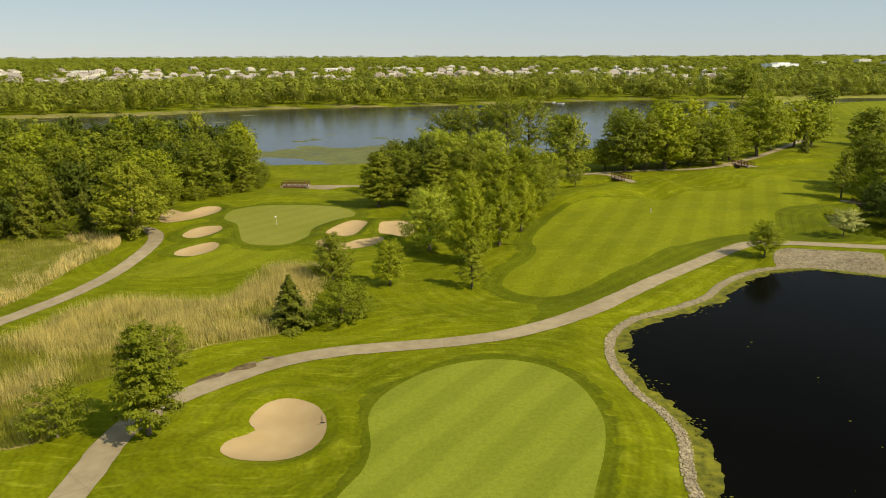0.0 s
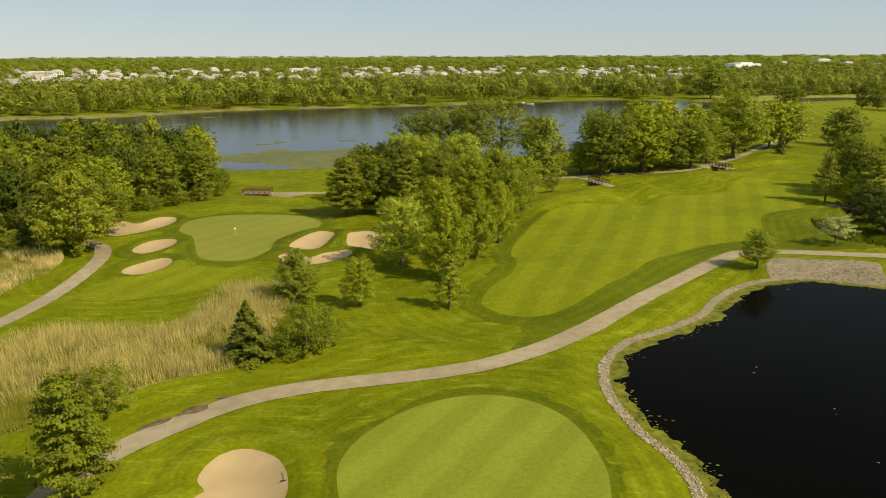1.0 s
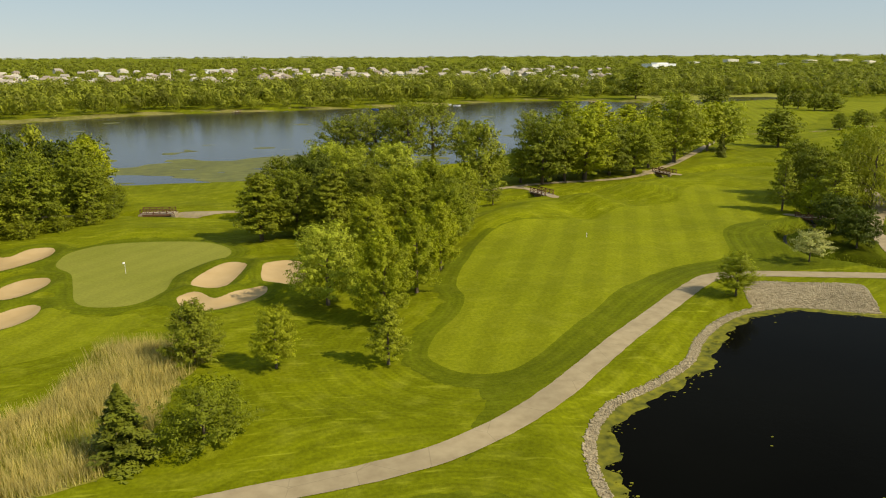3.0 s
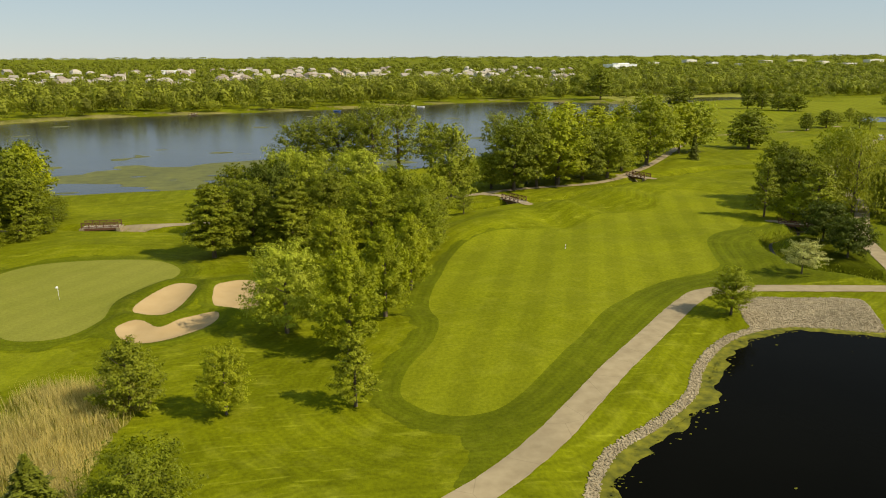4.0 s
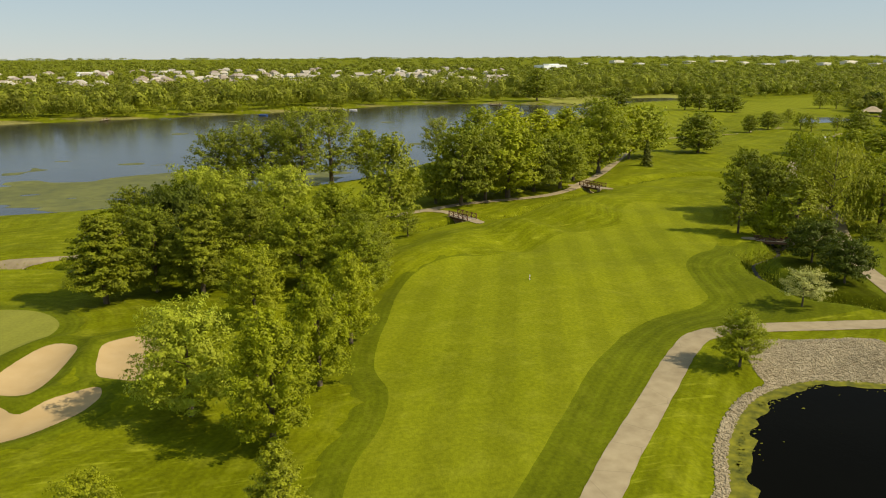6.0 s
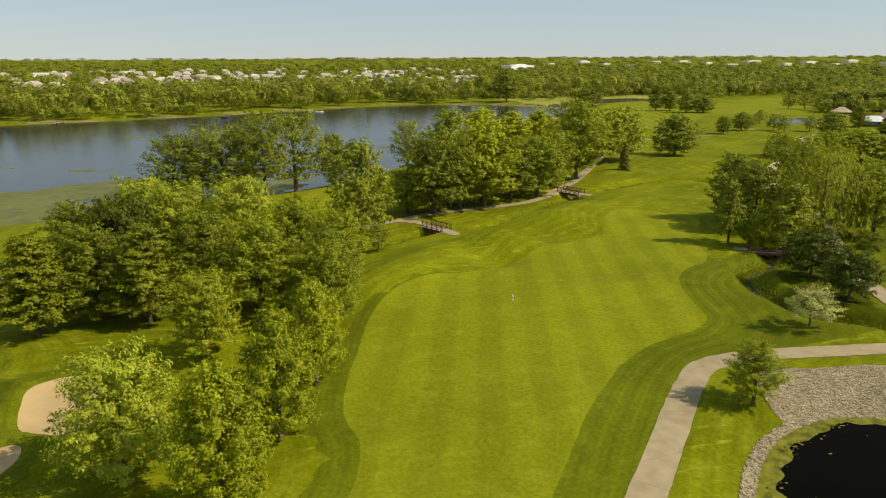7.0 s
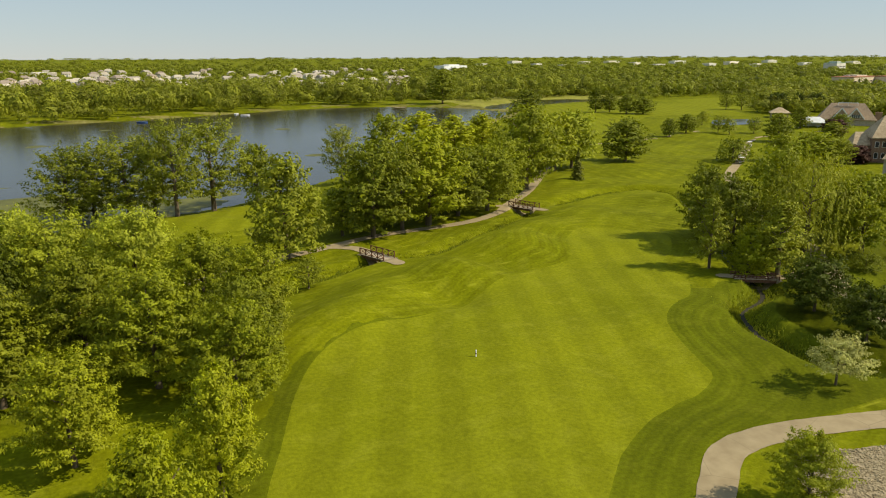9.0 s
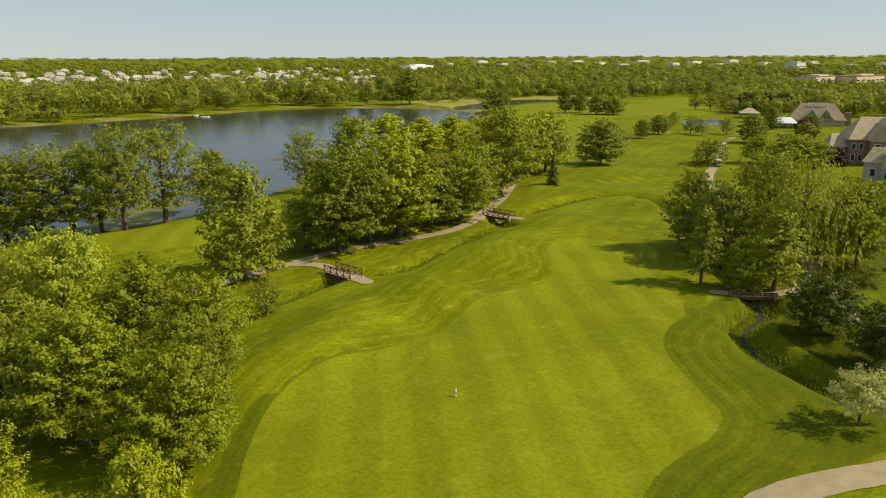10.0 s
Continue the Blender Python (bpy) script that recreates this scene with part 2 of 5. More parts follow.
def area_distance(x, y, line, margin=25.0):
    """Signed distance to a closed outline, negative inside; far away it is only large."""
    out = np.full(x.shape, 1e3)
    lo, hi = line.min(0) - margin, line.max(0) + margin
    near = (x > lo[0]) & (x < hi[0]) & (y > lo[1]) & (y < hi[1])
    d = line_distance(x[near], y[near], line, True)
    out[near] = np.where(inside(x[near], y[near], line), -d, d)
    return out


def way_distance(x, y, line, margin=15.0):
    out = np.full(x.shape, 1e3)
    lo, hi = line.min(0) - margin, line.max(0) + margin
    near = (x > lo[0]) & (x < hi[0]) & (y > lo[1]) & (y < hi[1])
    out[near] = line_distance(x[near], y[near], line, False)
    return out


GREEN_1 = spline([(-8.4, 46.9), (-6.1, 52.8), (-1.1, 58.0), (5.1, 60.2), (10.3, 58.7), (13.6, 54.7), (15, 49), (14.9, 43), (12.5, 34.7), (7, 22), (-3, 20), (-9.9, 29), (-8.1, 35.8), (-7.7, 40)])
GREEN_2 = spline([(-49.5, 141), (-49.3, 150), (-44, 155), (-33, 155.3), (-25, 152.7), (-20.6, 146.4), (-21.1, 140.5), (-25, 135.4), (-27.5, 130.3), (-27.8, 122), (-31, 116.6), (-36, 116.2), (-39.7, 119.2), (-42.5, 127.3), (-45.1, 134.6)])
APRON_2 = spline([(-44, 117), (-35, 112), (-30, 113), (-28, 108), (-33, 102), (-40, 97), (-49, 95), (-53, 100), (-51, 107), (-46, 108)])
FAIRWAY_1 = spline([(9.3, 94.3), (9.7, 91), (12.4, 87.5), (16.1, 86.4), (20, 87.9), (26.5, 94.2), (37.2, 106.8), (49.0, 119.2), (52.5, 122.0), (57.2, 124.8), (62.4, 126.5), (66.2, 127.3), (70.3, 129.7), (71.8, 133.2), (74.1, 138.6), (76.9, 144.8), (80.2, 148.3), (83.9, 150.6), (88.3, 152.9), (95, 161), (96, 168), (106, 177), (110, 184), (104.7, 192), (96.6, 193.5), (89.5, 188), (83.6, 178), (73, 175.2), (65, 170.9), (50, 161.5), (40, 158.9), (33.6, 155.4), (28, 149), (22.8, 135.7), (17.5, 120.6), (17.3, 112), (14.8, 105), (11.2, 99.4)])
FAIRWAY_3 = spline([(20, 222), (40, 228), (50, 238), (56, 256), (50, 264), (38, 258), (22, 244), (4, 238)])
FAIRWAY_4 = spline([(222, 360), (245, 420), (272, 494), (318, 550), (345, 560), (370, 545), (420, 520), (440, 552), (522, 562), (535, 500), (445, 428), (370, 415), (320, 430), (283, 405), (250, 365)])
BUNKERS = [
    spline([(-22, 40.9), (-21.7, 42.8), (-19.7, 44.7), (-20.7, 46.5), (-20.6, 48.7), (-19.3, 50.8), (-17, 51.3), (-14.3, 49.5), (-12.7, 45.8), (-12.5, 42.3), (-13.6, 40), (-15.7, 38.8), (-18.8, 38.6), (-21, 39.3)]),
    spline([(-66.8, 145), (-65.4, 151.4), (-60.5, 148.6), (-57.9, 153.2), (-54, 153.8), (-52.9, 147.8), (-56.6, 140.5), (-61.9, 137.8)]),
    spline([(-53.7, 125.4), (-52.8, 132.6), (-48.8, 133.6), (-47, 130.9), (-47.9, 126.3), (-50.9, 123)]),
    spline([(-50.6, 111.1), (-50, 116.6), (-46.7, 120.1), (-44.1, 118.2), (-44, 113.1), (-46.6, 109.5)]),
    spline([(-24.6, 127.4), (-23, 133), (-20.2, 137.6), (-17.3, 136.8), (-16.6, 134), (-18.2, 128.2), (-20.3, 123.6), (-23.3, 124.3)]),
    spline([(-13.8, 129.5), (-13.6, 135.9), (-11.3, 138.2), (-8.8, 138.1), (-6.2, 134.1), (-6.7, 125.3), (-9.6, 123.8), (-12.7, 125.7)]),
    spline([(-25.2, 118), (-24.3, 121), (-21.9, 120.9), (-19.6, 118.9), (-17.3, 122), (-14.6, 123.2), (-12.2, 122.2), (-13.1, 118.3), (-15.7, 115.1), (-19.2, 112.4), (-22.4, 113.2)]),
]
POND = spline([(23.5, 69.9), (21.8, 62.5), (22.4, 54.5), (24, 49), (24.4, 43.1), (22.4, 33.4), (24, 20), (35, 5), (60, 0), (95, 10), (110, 40), (108, 72), (92, 90), (74, 98), (66.3, 101.5), (60, 101.4), (53.5, 98.6), (46.5, 92.2), (41.5, 85.5), (34, 79.8), (27.9, 76)])
LAKE = spline([(-260, 440), (-186, 465), (-134, 508), (-90, 528), (-40, 540), (30, 560), (100, 590), (150, 611), (200, 608), (245, 575), (260, 528), (250, 498), (205, 450), (150, 385), (110, 335), (72, 292), (42, 265), (8, 251), (-29, 239.4), (-50, 238), (-71, 237), (-110, 250), (-170, 300), (-260, 380)])
POOL = spline([(330, 393), (348, 383), (336, 368), (318, 362), (306, 372)])
MARSH = spline([(266, 545), (274, 570), (314, 602), (356, 626), (400, 620), (420, 600), (378, 580), (330, 572), (285, 545)])
MARSH_2 = spline([(294, 660), (317, 706), (358, 734), (345, 690), (322, 664)])
PATH_1 = spline([(-60, -90), (-38, -30), (-33, 10), (-32.4, 33), (-32.5, 43.2), (-30, 50.1), (-25.5, 55.7), (-20.1, 60.8), (-13.7, 63.7), (-6.8, 65.2), (0.4, 66.6), (7.9, 69.3), (16.3, 74.8), (24.5, 82.6), (33, 91.7), (45, 103.6), (55, 113.3), (60.4, 116.8), (68, 116.8), (77, 114.8), (88, 112.2), (120, 104)], False)
PATH_2 = spline([(-90, 55), (-66, 68), (-62.3, 75.2), (-60.3, 80.3), (-58, 87.7), (-56.4, 98.4), (-56.6, 111.3), (-58, 122.2), (-61.4, 129.6), (-67, 134), (-80, 140)], False)
PATH_3 = spline([(-70, 186), (-46.4, 185.8), (-37.2, 185.1), (-23.6, 184.2), (-5, 184), (14, 190), (30.3, 196.8), (38.2, 201.2), (48, 205.4), (60, 210), (80, 213), (92, 219.5), (99, 227), (112, 240), (130, 262), (160, 300), (180, 320), (226, 328), (253, 340), (280, 350)], False)
PATH_4 = spline([(47, 205.2), (51.5, 202), (53, 196.5), (55.2, 189)], False, 4)
PATH_5 = spline([(96, 226), (100, 223.5), (103, 217.5)], False, 4)
PATH_6 = spline([(96, 118), (105, 134.9), (109.2, 142.3), (122, 157), (134, 172), (150, 200), (180, 236), (208.8, 259.8), (233.3, 280.8), (262, 305), (276, 314), (297.4, 315.5), (325, 318)], False)
PATH_7 = spline([(100.5, 158.8), (104.5, 155.7), (110, 153.5), (115.5, 155.2), (122, 157.5)], False)
CREEK_1 = spline([(-100, 190), (-60, 190), (-42, 185), (-20, 178), (10, 178), (38, 186), (52.5, 194.5), (65, 194.7), (80, 203), (90, 210.5), (97, 212.5), (100, 222), (115, 226), (137, 232), (147, 227), (142, 212), (128, 190), (112, 168), (103.2, 152.7), (95, 148), (91, 145), (87, 137), (86.3, 127), (95, 116), (110, 110)], False)

# ---- ground: one sheet, fine near the course and coarse towards the horizon ----


def axis(lo, hi, fine_lo, fine_hi, step, grow):
    mid = list(np.arange(fine_lo, fine_hi + step / 2, step))
    s, v, up = step, fine_hi, []
    while v < hi:
        s *= grow
        v += s
        up.append(min(v, hi))
    s, v, down = step, fine_lo, []
    while v > lo:
        s *= grow
        v -= s
        down.append(max(v, lo))
    return np.array(down[::-1] + mid + up)


GX = axis(-4300, 4300, -70, 125, 0.9, 1.045)
GY = axis(-600, 4880, 26, 228, 0.9, 1.045)
XX, YY = np.meshgrid(GX, GY)


def soft_noise(x, y, wave, seed):
    r = np.random.RandomState(seed)
    z = np.zeros(x.shape)
    for k in range(7):
        a, p, w = r.uniform(0, 2 * math.pi), r.uniform(0, 2 * math.pi), wave * r.uniform(0.6, 1.6)
        z += np.sin((x * math.cos(a) + y * math.sin(a)) * 2 * math.pi / w + p)
    return z / 7


def ease(v, lo, hi):
    t = np.clip((v - lo) / (hi - lo), 0, 1)
    return t * t * (3 - 2 * t)


D_POND, D_LAKE, D_MARSH = area_distance(XX, YY, POND), area_distance(XX, YY, LAKE, 60), np.minimum(area_distance(XX, YY, MARSH), area_distance(XX, YY, MARSH_2))
D_CREEK = way_distance(XX, YY, CREEK_1)
D_GREENS = [area_distance(XX, YY, g) for g in (GREEN_1, GREEN_2)]
D_BUNKERS = [area_distance(XX, YY, b) for b in BUNKERS]
D_PATHS = [way_distance(XX, YY, p) for p in (PATH_1, PATH_2, PATH_3, PATH_4, PATH_5, PATH_6, PATH_7)]
D_PATH = np.minimum.reduce(D_PATHS)
D_FAIR = area_distance(XX, YY, FAIRWAY_1)
MOW = np.minimum.reduce([area_distance(XX, YY, line, 60.0) for line in (FAIRWAY_1, GREEN_1, GREEN_2, *BUNKERS)])
MOW = np.where(MOW > 60, 60 + 0.5 * XX, MOW)
calm = ease(D_PATH, 1.5, 8) * ease(D_POND, 2, 9) * ease(D_LAKE, 2, 12)
near = 1 - ease(np.hypot(XX - 40, YY - 130), 250, 600)
HH = near * calm * (0.8 * soft_noise(XX, YY, 42, 3) + 0.5 * soft_noise(XX, YY, 17, 5))
for mx, my, mr, mh in ((46, 171, 7, 2.5), (61, 180, 8, 2.6), (37, 164, 6.5, 2.1), (55, 168, 5.5, -1.3), (70, 180, 6, -1.2), (78, 188, 9, 2.6), (29, 159, 7, 1.6), (90, 199, 9, 2.1), (104, 207, 9, 1.5), (100, 214, 5, -0.6), (118, 205, 14, 1.0), (-62, 160, 9, 1.0), (-40, 163, 10, 0.9), (-15, 148, 8, 0.7), (82, 132, 5, 0.5), (14, 232, 22, 0.8), (120, 250, 15, 1.0)):
    HH += calm * mh * np.exp(-((XX - mx) ** 2 + (YY - my) ** 2) / (mr * mr))
for d in D_GREENS:
    HH = HH * ease(d, 0, 9) + 0.35 * (1 - ease(d, -1, 8))
for d in D_BUNKERS:
    HH += 0.45 * np.exp(-((d - 1.6) / 1.3) ** 2) - 0.38 * (1 - ease(d, -2.5, 0.35))
HH -= 1.9 * (1 - ease(D_CREEK, 0.5, 3.4))
D_BANK = D_POND - 1.2
HH = np.where(D_BANK < 8, HH * ease(D_BANK, 0, 8) - 1.0 * (1 - ease(D_BANK, 0, 5.5)) - 2.0 * (1 - ease(D_BANK, -5, 0)), HH)
HH = np.where(D_LAKE < 14, HH * ease(D_LAKE, 0, 14) - 1.5 * (1 - ease(D_LAKE, 0, 12)) - 2.0 * (1 - ease(D_LAKE, -8, 0)), HH)
HH -= 2.5 * (1 - ease(D_MARSH, -6, 6))
HH += 27.0 * ease(np.hypot(XX, YY), 1400, 4900) ** 1.3


def height_at(x, y):
    i = int(np.clip(np.searchsorted(GX, x) - 1, 0, len(GX) - 2))
    j = int(np.clip(np.searchsorted(GY, y) - 1, 0, len(GY) - 2))
    u, v = (x - GX[i]) / (GX[i + 1] - GX[i]), (y - GY[j]) / (GY[j + 1] - GY[j])
    return float(HH[j, i] * (1 - u) * (1 - v) + HH[j, i + 1] * u * (1 - v) + HH[j + 1, i] * (1 - u) * v + HH[j + 1, i + 1] * u * v)


def mesh_object(name, verts, faces, material, parent=None, smooth=False, label=""):
    me = bpy.data.meshes.new(name)
    me.from_pydata([tuple(v) for v in verts], [], faces)
    me.materials.append(material)
    if smooth:
        me.shade_smooth()
    ob = new(name, me)
    if parent is not None:
        ob.parent = parent
    if label:
        ob["label"] = label
    return ob


def fast_mesh(name, verts, size, material, parent=None, smooth=False):
    """A mesh of separate triangles (size 3) or quads (size 4), from a vertex array."""
    verts = np.asarray(verts, np.float32).reshape(-1, 3)
    n = len(verts)
    me = bpy.data.meshes.new(name)
    me.vertices.add(n)
    me.vertices.foreach_set("co", verts.ravel())
    me.loops.add(n)
    me.loops.foreach_set("vertex_index", np.arange(n, dtype=np.int32))
    me.polygons.add(n // size)
    me.polygons.foreach_set("loop_start", np.arange(0, n, size, dtype=np.int32))
    me.update(calc_edges=True)
    me.materials.append(material)
    ob = new(name, me)
    if parent is not None:
        ob.parent = parent
    return ob


def sheet():
    w = len(GX)
    idx = np.arange(XX.size).reshape(XX.shape)
    a, b, c, d = idx[:-1, :-1].ravel(), idx[:-1, 1:].ravel(), idx[1:, 1:].ravel(), idx[1:, :-1].ravel()
    return np.concatenate([np.stack([a, b, c], 1), np.stack([a, c, d], 1)])


TRIS = sheet()
GROUND_CO = np.stack([XX.ravel(), YY.ravel(), HH.ravel()], 1)
ground_mesh = bpy.data.meshes.new("ground")
ground_mesh.vertices.add(len(GROUND_CO))
ground_mesh.vertices.foreach_set("co", GROUND_CO.astype(np.float32).ravel())
ground_mesh.loops.add(TRIS.size)
ground_mesh.loops.foreach_set("vertex_index", TRIS.astype(np.int32).ravel())
ground_mesh.polygons.add(len(TRIS))
ground_mesh.polygons.foreach_set("loop_start", np.arange(0, TRIS.size, 3, dtype=np.int32))
ground_mesh.update(calc_edges=True)
ground_mesh.shade_smooth()
ground_mesh.materials.append(M_ROUGH)
ground = tagged(new("ground", ground_mesh), "rolling green rough grass of a golf course", "grass", kind="structure")


def set_mow(me, values):
    at = me.attributes.new("mow", "FLOAT", "POINT")
    at.data.foreach_set("value", np.asarray(values, np.float32))


set_mow(ground_mesh, MOW.ravel())


def patch(name, dist, material, lift=0.03, level=None):
    """The part of the ground sheet where dist is negative, cut along its smooth edge and laid just above the sheet (or at a water level)."""
    f = dist.ravel()
    tri = TRIS[(f[TRIS] < 0).any(1)]
    co = np.column_stack([GROUND_CO, MOW.ravel()])
    if level is None:
        co[:, 2] += lift
    else:
        co[:, 2] = level
    verts, keys, faces = [], {}, []

    def corner(i):
        if i not in keys:
            keys[i] = len(verts)
            verts.append(co[i])
        return keys[i]

    def cut(i, j):
        k = (i, j) if i < j else (j, i)
        if k not in keys:
            t = f[k[0]] / (f[k[0]] - f[k[1]])
            keys[k] = len(verts)
            verts.append(co[k[0]] * (1 - t) + co[k[1]] * t)
        return keys[k]

    for t3 in tri.tolist():
        poly = []
        for i, j in zip(t3, t3[1:] + t3[:1]):
            if f[i] < 0:
                poly.append(corner(i))
            if (f[i] < 0) != (f[j] < 0):
                poly.append(cut(i, j))
        if len(poly) > 2:
            faces.append(poly)
    ob = mesh_object(name, [v[:3] for v in verts], faces, material, smooth=True)
    set_mow(ob.data, [v[3] for v in verts])
    return ob


REEDS_1 = spline([(-40, 40), (-43, 50), (-36, 60), (-31, 64.5), (-25, 68), (-20.5, 73), (-19.5, 86), (-17, 96), (-24, 100), (-31, 99), (-33, 84), (-42, 83.5), (-50, 83), (-54.5, 78), (-57, 70), (-75, 58), (-75, 38)])
REEDS_2 = spline([(-70, 77), (-66, 84), (-64.5, 95), (-63, 112), (-66, 124), (-76, 127), (-88, 117), (-95, 90), (-85, 70)])
D_REEDS = [area_distance(XX, YY, REEDS_1), area_distance(XX, YY, REEDS_2)]
rag = 0.25 * soft_noise(XX, YY, 3.2, 11) + 0.12 * soft_noise(XX, YY, 1.9, 12)
collar = np.minimum.reduce([D_FAIR - 3.6 + 6.0 * ease(YY, 130, 185) - 22.0 * ease(0.68 * (XX - 16) - 0.73 * (YY - 86), -1, 14) * (1 - ease(YY, 150, 165)) * ((0.715 * (XX - 24.5) - 0.70 * (YY - 82.6) < 0) | (YY > 117.5)), D_GREENS[1] - 2.8, D_GREENS[0] - 1.6] + [d - 2.6 for d in D_BUNKERS[1:]])
collar = np.maximum.reduce([collar + 5.0 * rag + 1.5 * soft_noise(XX, YY, 14, 51), 1.4 - D_PATH, 2.5 - D_POND])
tagged(patch("first_cut", collar, M_COLLAR, 0.015), "darker green first cut round fairway, greens and bunkers", "grass", kind="structure")
# lawn beyond the creek; the darker turf colour stands in for tree shade
GARDEN = spline([(88, 118), (90, 130), (93, 141), (101, 147), (106, 153), (118, 150), (134, 160), (160, 170), (190, 160), (170, 118), (130, 106), (100, 108)])
tagged(patch("garden_lawn", np.maximum.reduce([area_distance(XX, YY, GARDEN), 1.6 - D_PATH, 1.2 - D_CREEK]), M_COLLAR, 0.015), "mown lawn beyond the creek, tree shade painted as deeper green", "lawn", kind="structure")
for d in D_REEDS:
    tagged(patch("reed_bed", d + 3 * rag, M_REEDBED, 0.02), "dry straw-coloured bed under tall reeds", "reed bed", kind="structure")
# strip of tall grass whose dark colour paints the shaded ditch edges
tagged(patch("creek_bank", np.maximum(D_CREEK - 1.5 + 3.0 * rag, 0.5 - np.minimum(D_POND, D_LAKE)), M_BANK, 0.022), "taller grass on the creek banks, ditch shade painted in dark green", "grass", kind="structure")
tagged(patch("creek_bed", np.maximum(D_CREEK - 0.42 + 0.6 * rag, 0.1 - np.minimum(D_POND, D_LAKE)), M_SILT, 0.03), "narrow dark muddy creek in a grassy ditch", "creek", kind="structure")
tagged(patch("fairway", D_FAIR + 0.3 * rag, M_FAIRWAY), "light green mown fairway with lengthwise mower stripes", "fairway", kind="structure")
for line, text in ((FAIRWAY_3, "sunlit pale green lawn by the lake"), (FAIRWAY_4, "distant light green fairway below dark woods")):
    tagged(patch("fairway", area_distance(XX, YY, line), M_FAIRWAY), text, "fairway", kind="structure")
tagged(patch("fairway", area_distance(XX, YY, APRON_2), M_FAIRWAY), "light green approach apron before the flag green", "fairway", kind="structure")
tagged(patch("putting_green", D_GREENS[0], M_GREEN, 0.035), "smooth pale putting green beside the dark pond", "putting green", kind="structure")
tagged(patch("putting_green", D_GREENS[1], M_GREEN_OLIVE, 0.035), "smooth olive putting green with a flagstick among bunkers", "putting green", kind="structure")
BUNKER_TEXT = ("kidney-shaped bunker of raked pale sand", "wide lobed bunker of tan sand below woods", "small oval bunker of tan sand", "narrow oval bunker of tan sand", "tilted oval bunker of tan sand beside the green", "rounded bunker of tan sand under trees", "long wavy bunker of tan sand")
for d, text in zip(D_BUNKERS, BUNKER_TEXT):
    tagged(patch("bunker", d + 0.4 * rag, M_SAND, 0.045), text, "bunker", "bunkers of the course")
for n, (d, half, text) in enumerate(zip(D_PATHS, (1.6, 1.5, 1.3, 1.3, 1.2, 1.5, 1.1), ("pale worn asphalt cart path curving past the pond", "pale asphalt cart path along the reeds", "pale cart path behind the tree group", "short spur of pale path at a footbridge", "short spur of pale path at a footbridge", "pale cart path between garden trees", "shaded spur of path at a low footbridge"))):
    tagged(patch("cart_path", d - half + 0.55 * rag, M_PATH, 0.06 + 0.008 * n), text, "path", kind="structure")
MUD_1 = spline([(-29.5, 54.2), (-27, 57.8), (-22.2, 62.4), (-18.8, 63.8), (-21, 61.6), (-26, 56.6)])
tagged(patch("mud_strip", area_distance(XX, YY, MUD_1) + 0.35 + 4.5 * rag, M_MUD, 0.07), "dark wet soil washed onto the cart path edge", "mud", kind="structure")
tagged(patch("water_pond", D_POND - 1.7, M_POND, level=-1.0), "still black pond water with algae along its edge", "pond", kind="structure")
M_SHORE = grass_material("shore_reed_grass", (0.13, 0.13, 0.02), (0.23, 0.20, 0.06), (0.32, 0.27, 0.12), None, 0.8, 0.9)
tagged(patch("shore_reeds", np.maximum.reduce([D_LAKE - 13 + 14 * rag, 1.0 - D_LAKE, 425 - YY - 0.6 * np.abs(XX)]), M_SHORE, 0.05), "olive and straw-coloured reed fringe on the far shore", "reed bed", kind="structure")
M_MARSH = grass_material("marsh_reed_grass", (0.17, 0.18, 0.02), (0.27, 0.26, 0.05), (0.34, 0.30, 0.10), None, 0.8, 0.9)
tagged(patch("marsh_reeds", np.maximum.reduce([np.where(inside(XX, YY, LAKE), 1.0, -1.0), area_distance(XX, YY, spline([(255, 560), (262, 610), (275, 690), (320, 740), (400, 720), (450, 640), (430, 590), (380, 572), (325, 562), (285, 535)]), 40) + 30 * rag]), M_MARSH, 0.05), "yellow-green reeds round the distant marsh", "reed bed", kind="structure")
tagged(patch("water_lake", D_LAKE - 1.5, M_LAKE, level=-1.5), "wide grey-blue lake with a rippled surface", "lake", kind="structure")
tagged(patch("water_pool", area_distance(XX, YY, POOL), M_LAKE, 0.08), "small pale pool among far fairways", "pond", kind="structure")
tagged(patch("water_marsh", D_MARSH - 1.0, M_LAKE, level=-1.2), "distant strip of pale marsh water", "lake", kind="structure")

ALGAE = np.maximum(-(0.8 * soft_noise(XX, YY, 5.5, 21) + 0.7 * soft_noise(XX, YY, 2.6, 22) + 0.45 + 0.75 * D_POND + 0.5 * soft_noise(XX, YY, 21, 23)), D_POND - 1.7)
tagged(patch("algae", ALGAE, M_ALGAE, level=-0.985), "yellow-green algae floating along the pond edge", "algae", kind="stuff")
near_shore = np.exp(-((XX + 20) / 75) ** 2) * np.exp(-((YY - 268) / 34) ** 2)
ALGAE_2 = np.maximum(-(soft_noise(XX, YY, 38, 31) * 0.9 + soft_noise(XX, YY * 2.2, 17, 32) * 0.8 + 1.25 * near_shore - 0.66), D_LAKE - 1.0)
tagged(patch("algae", ALGAE_2, M_ALGAE_THIN, level=-1.485), "thin yellow-green algae mats on the lake", "algae", kind="stuff")

# ---- trees ----
R = np.random.RandomState(7)


def unit(v):
    return v / np.maximum(np.linalg.norm(v, axis=-1, keepdims=True), 1e-9)


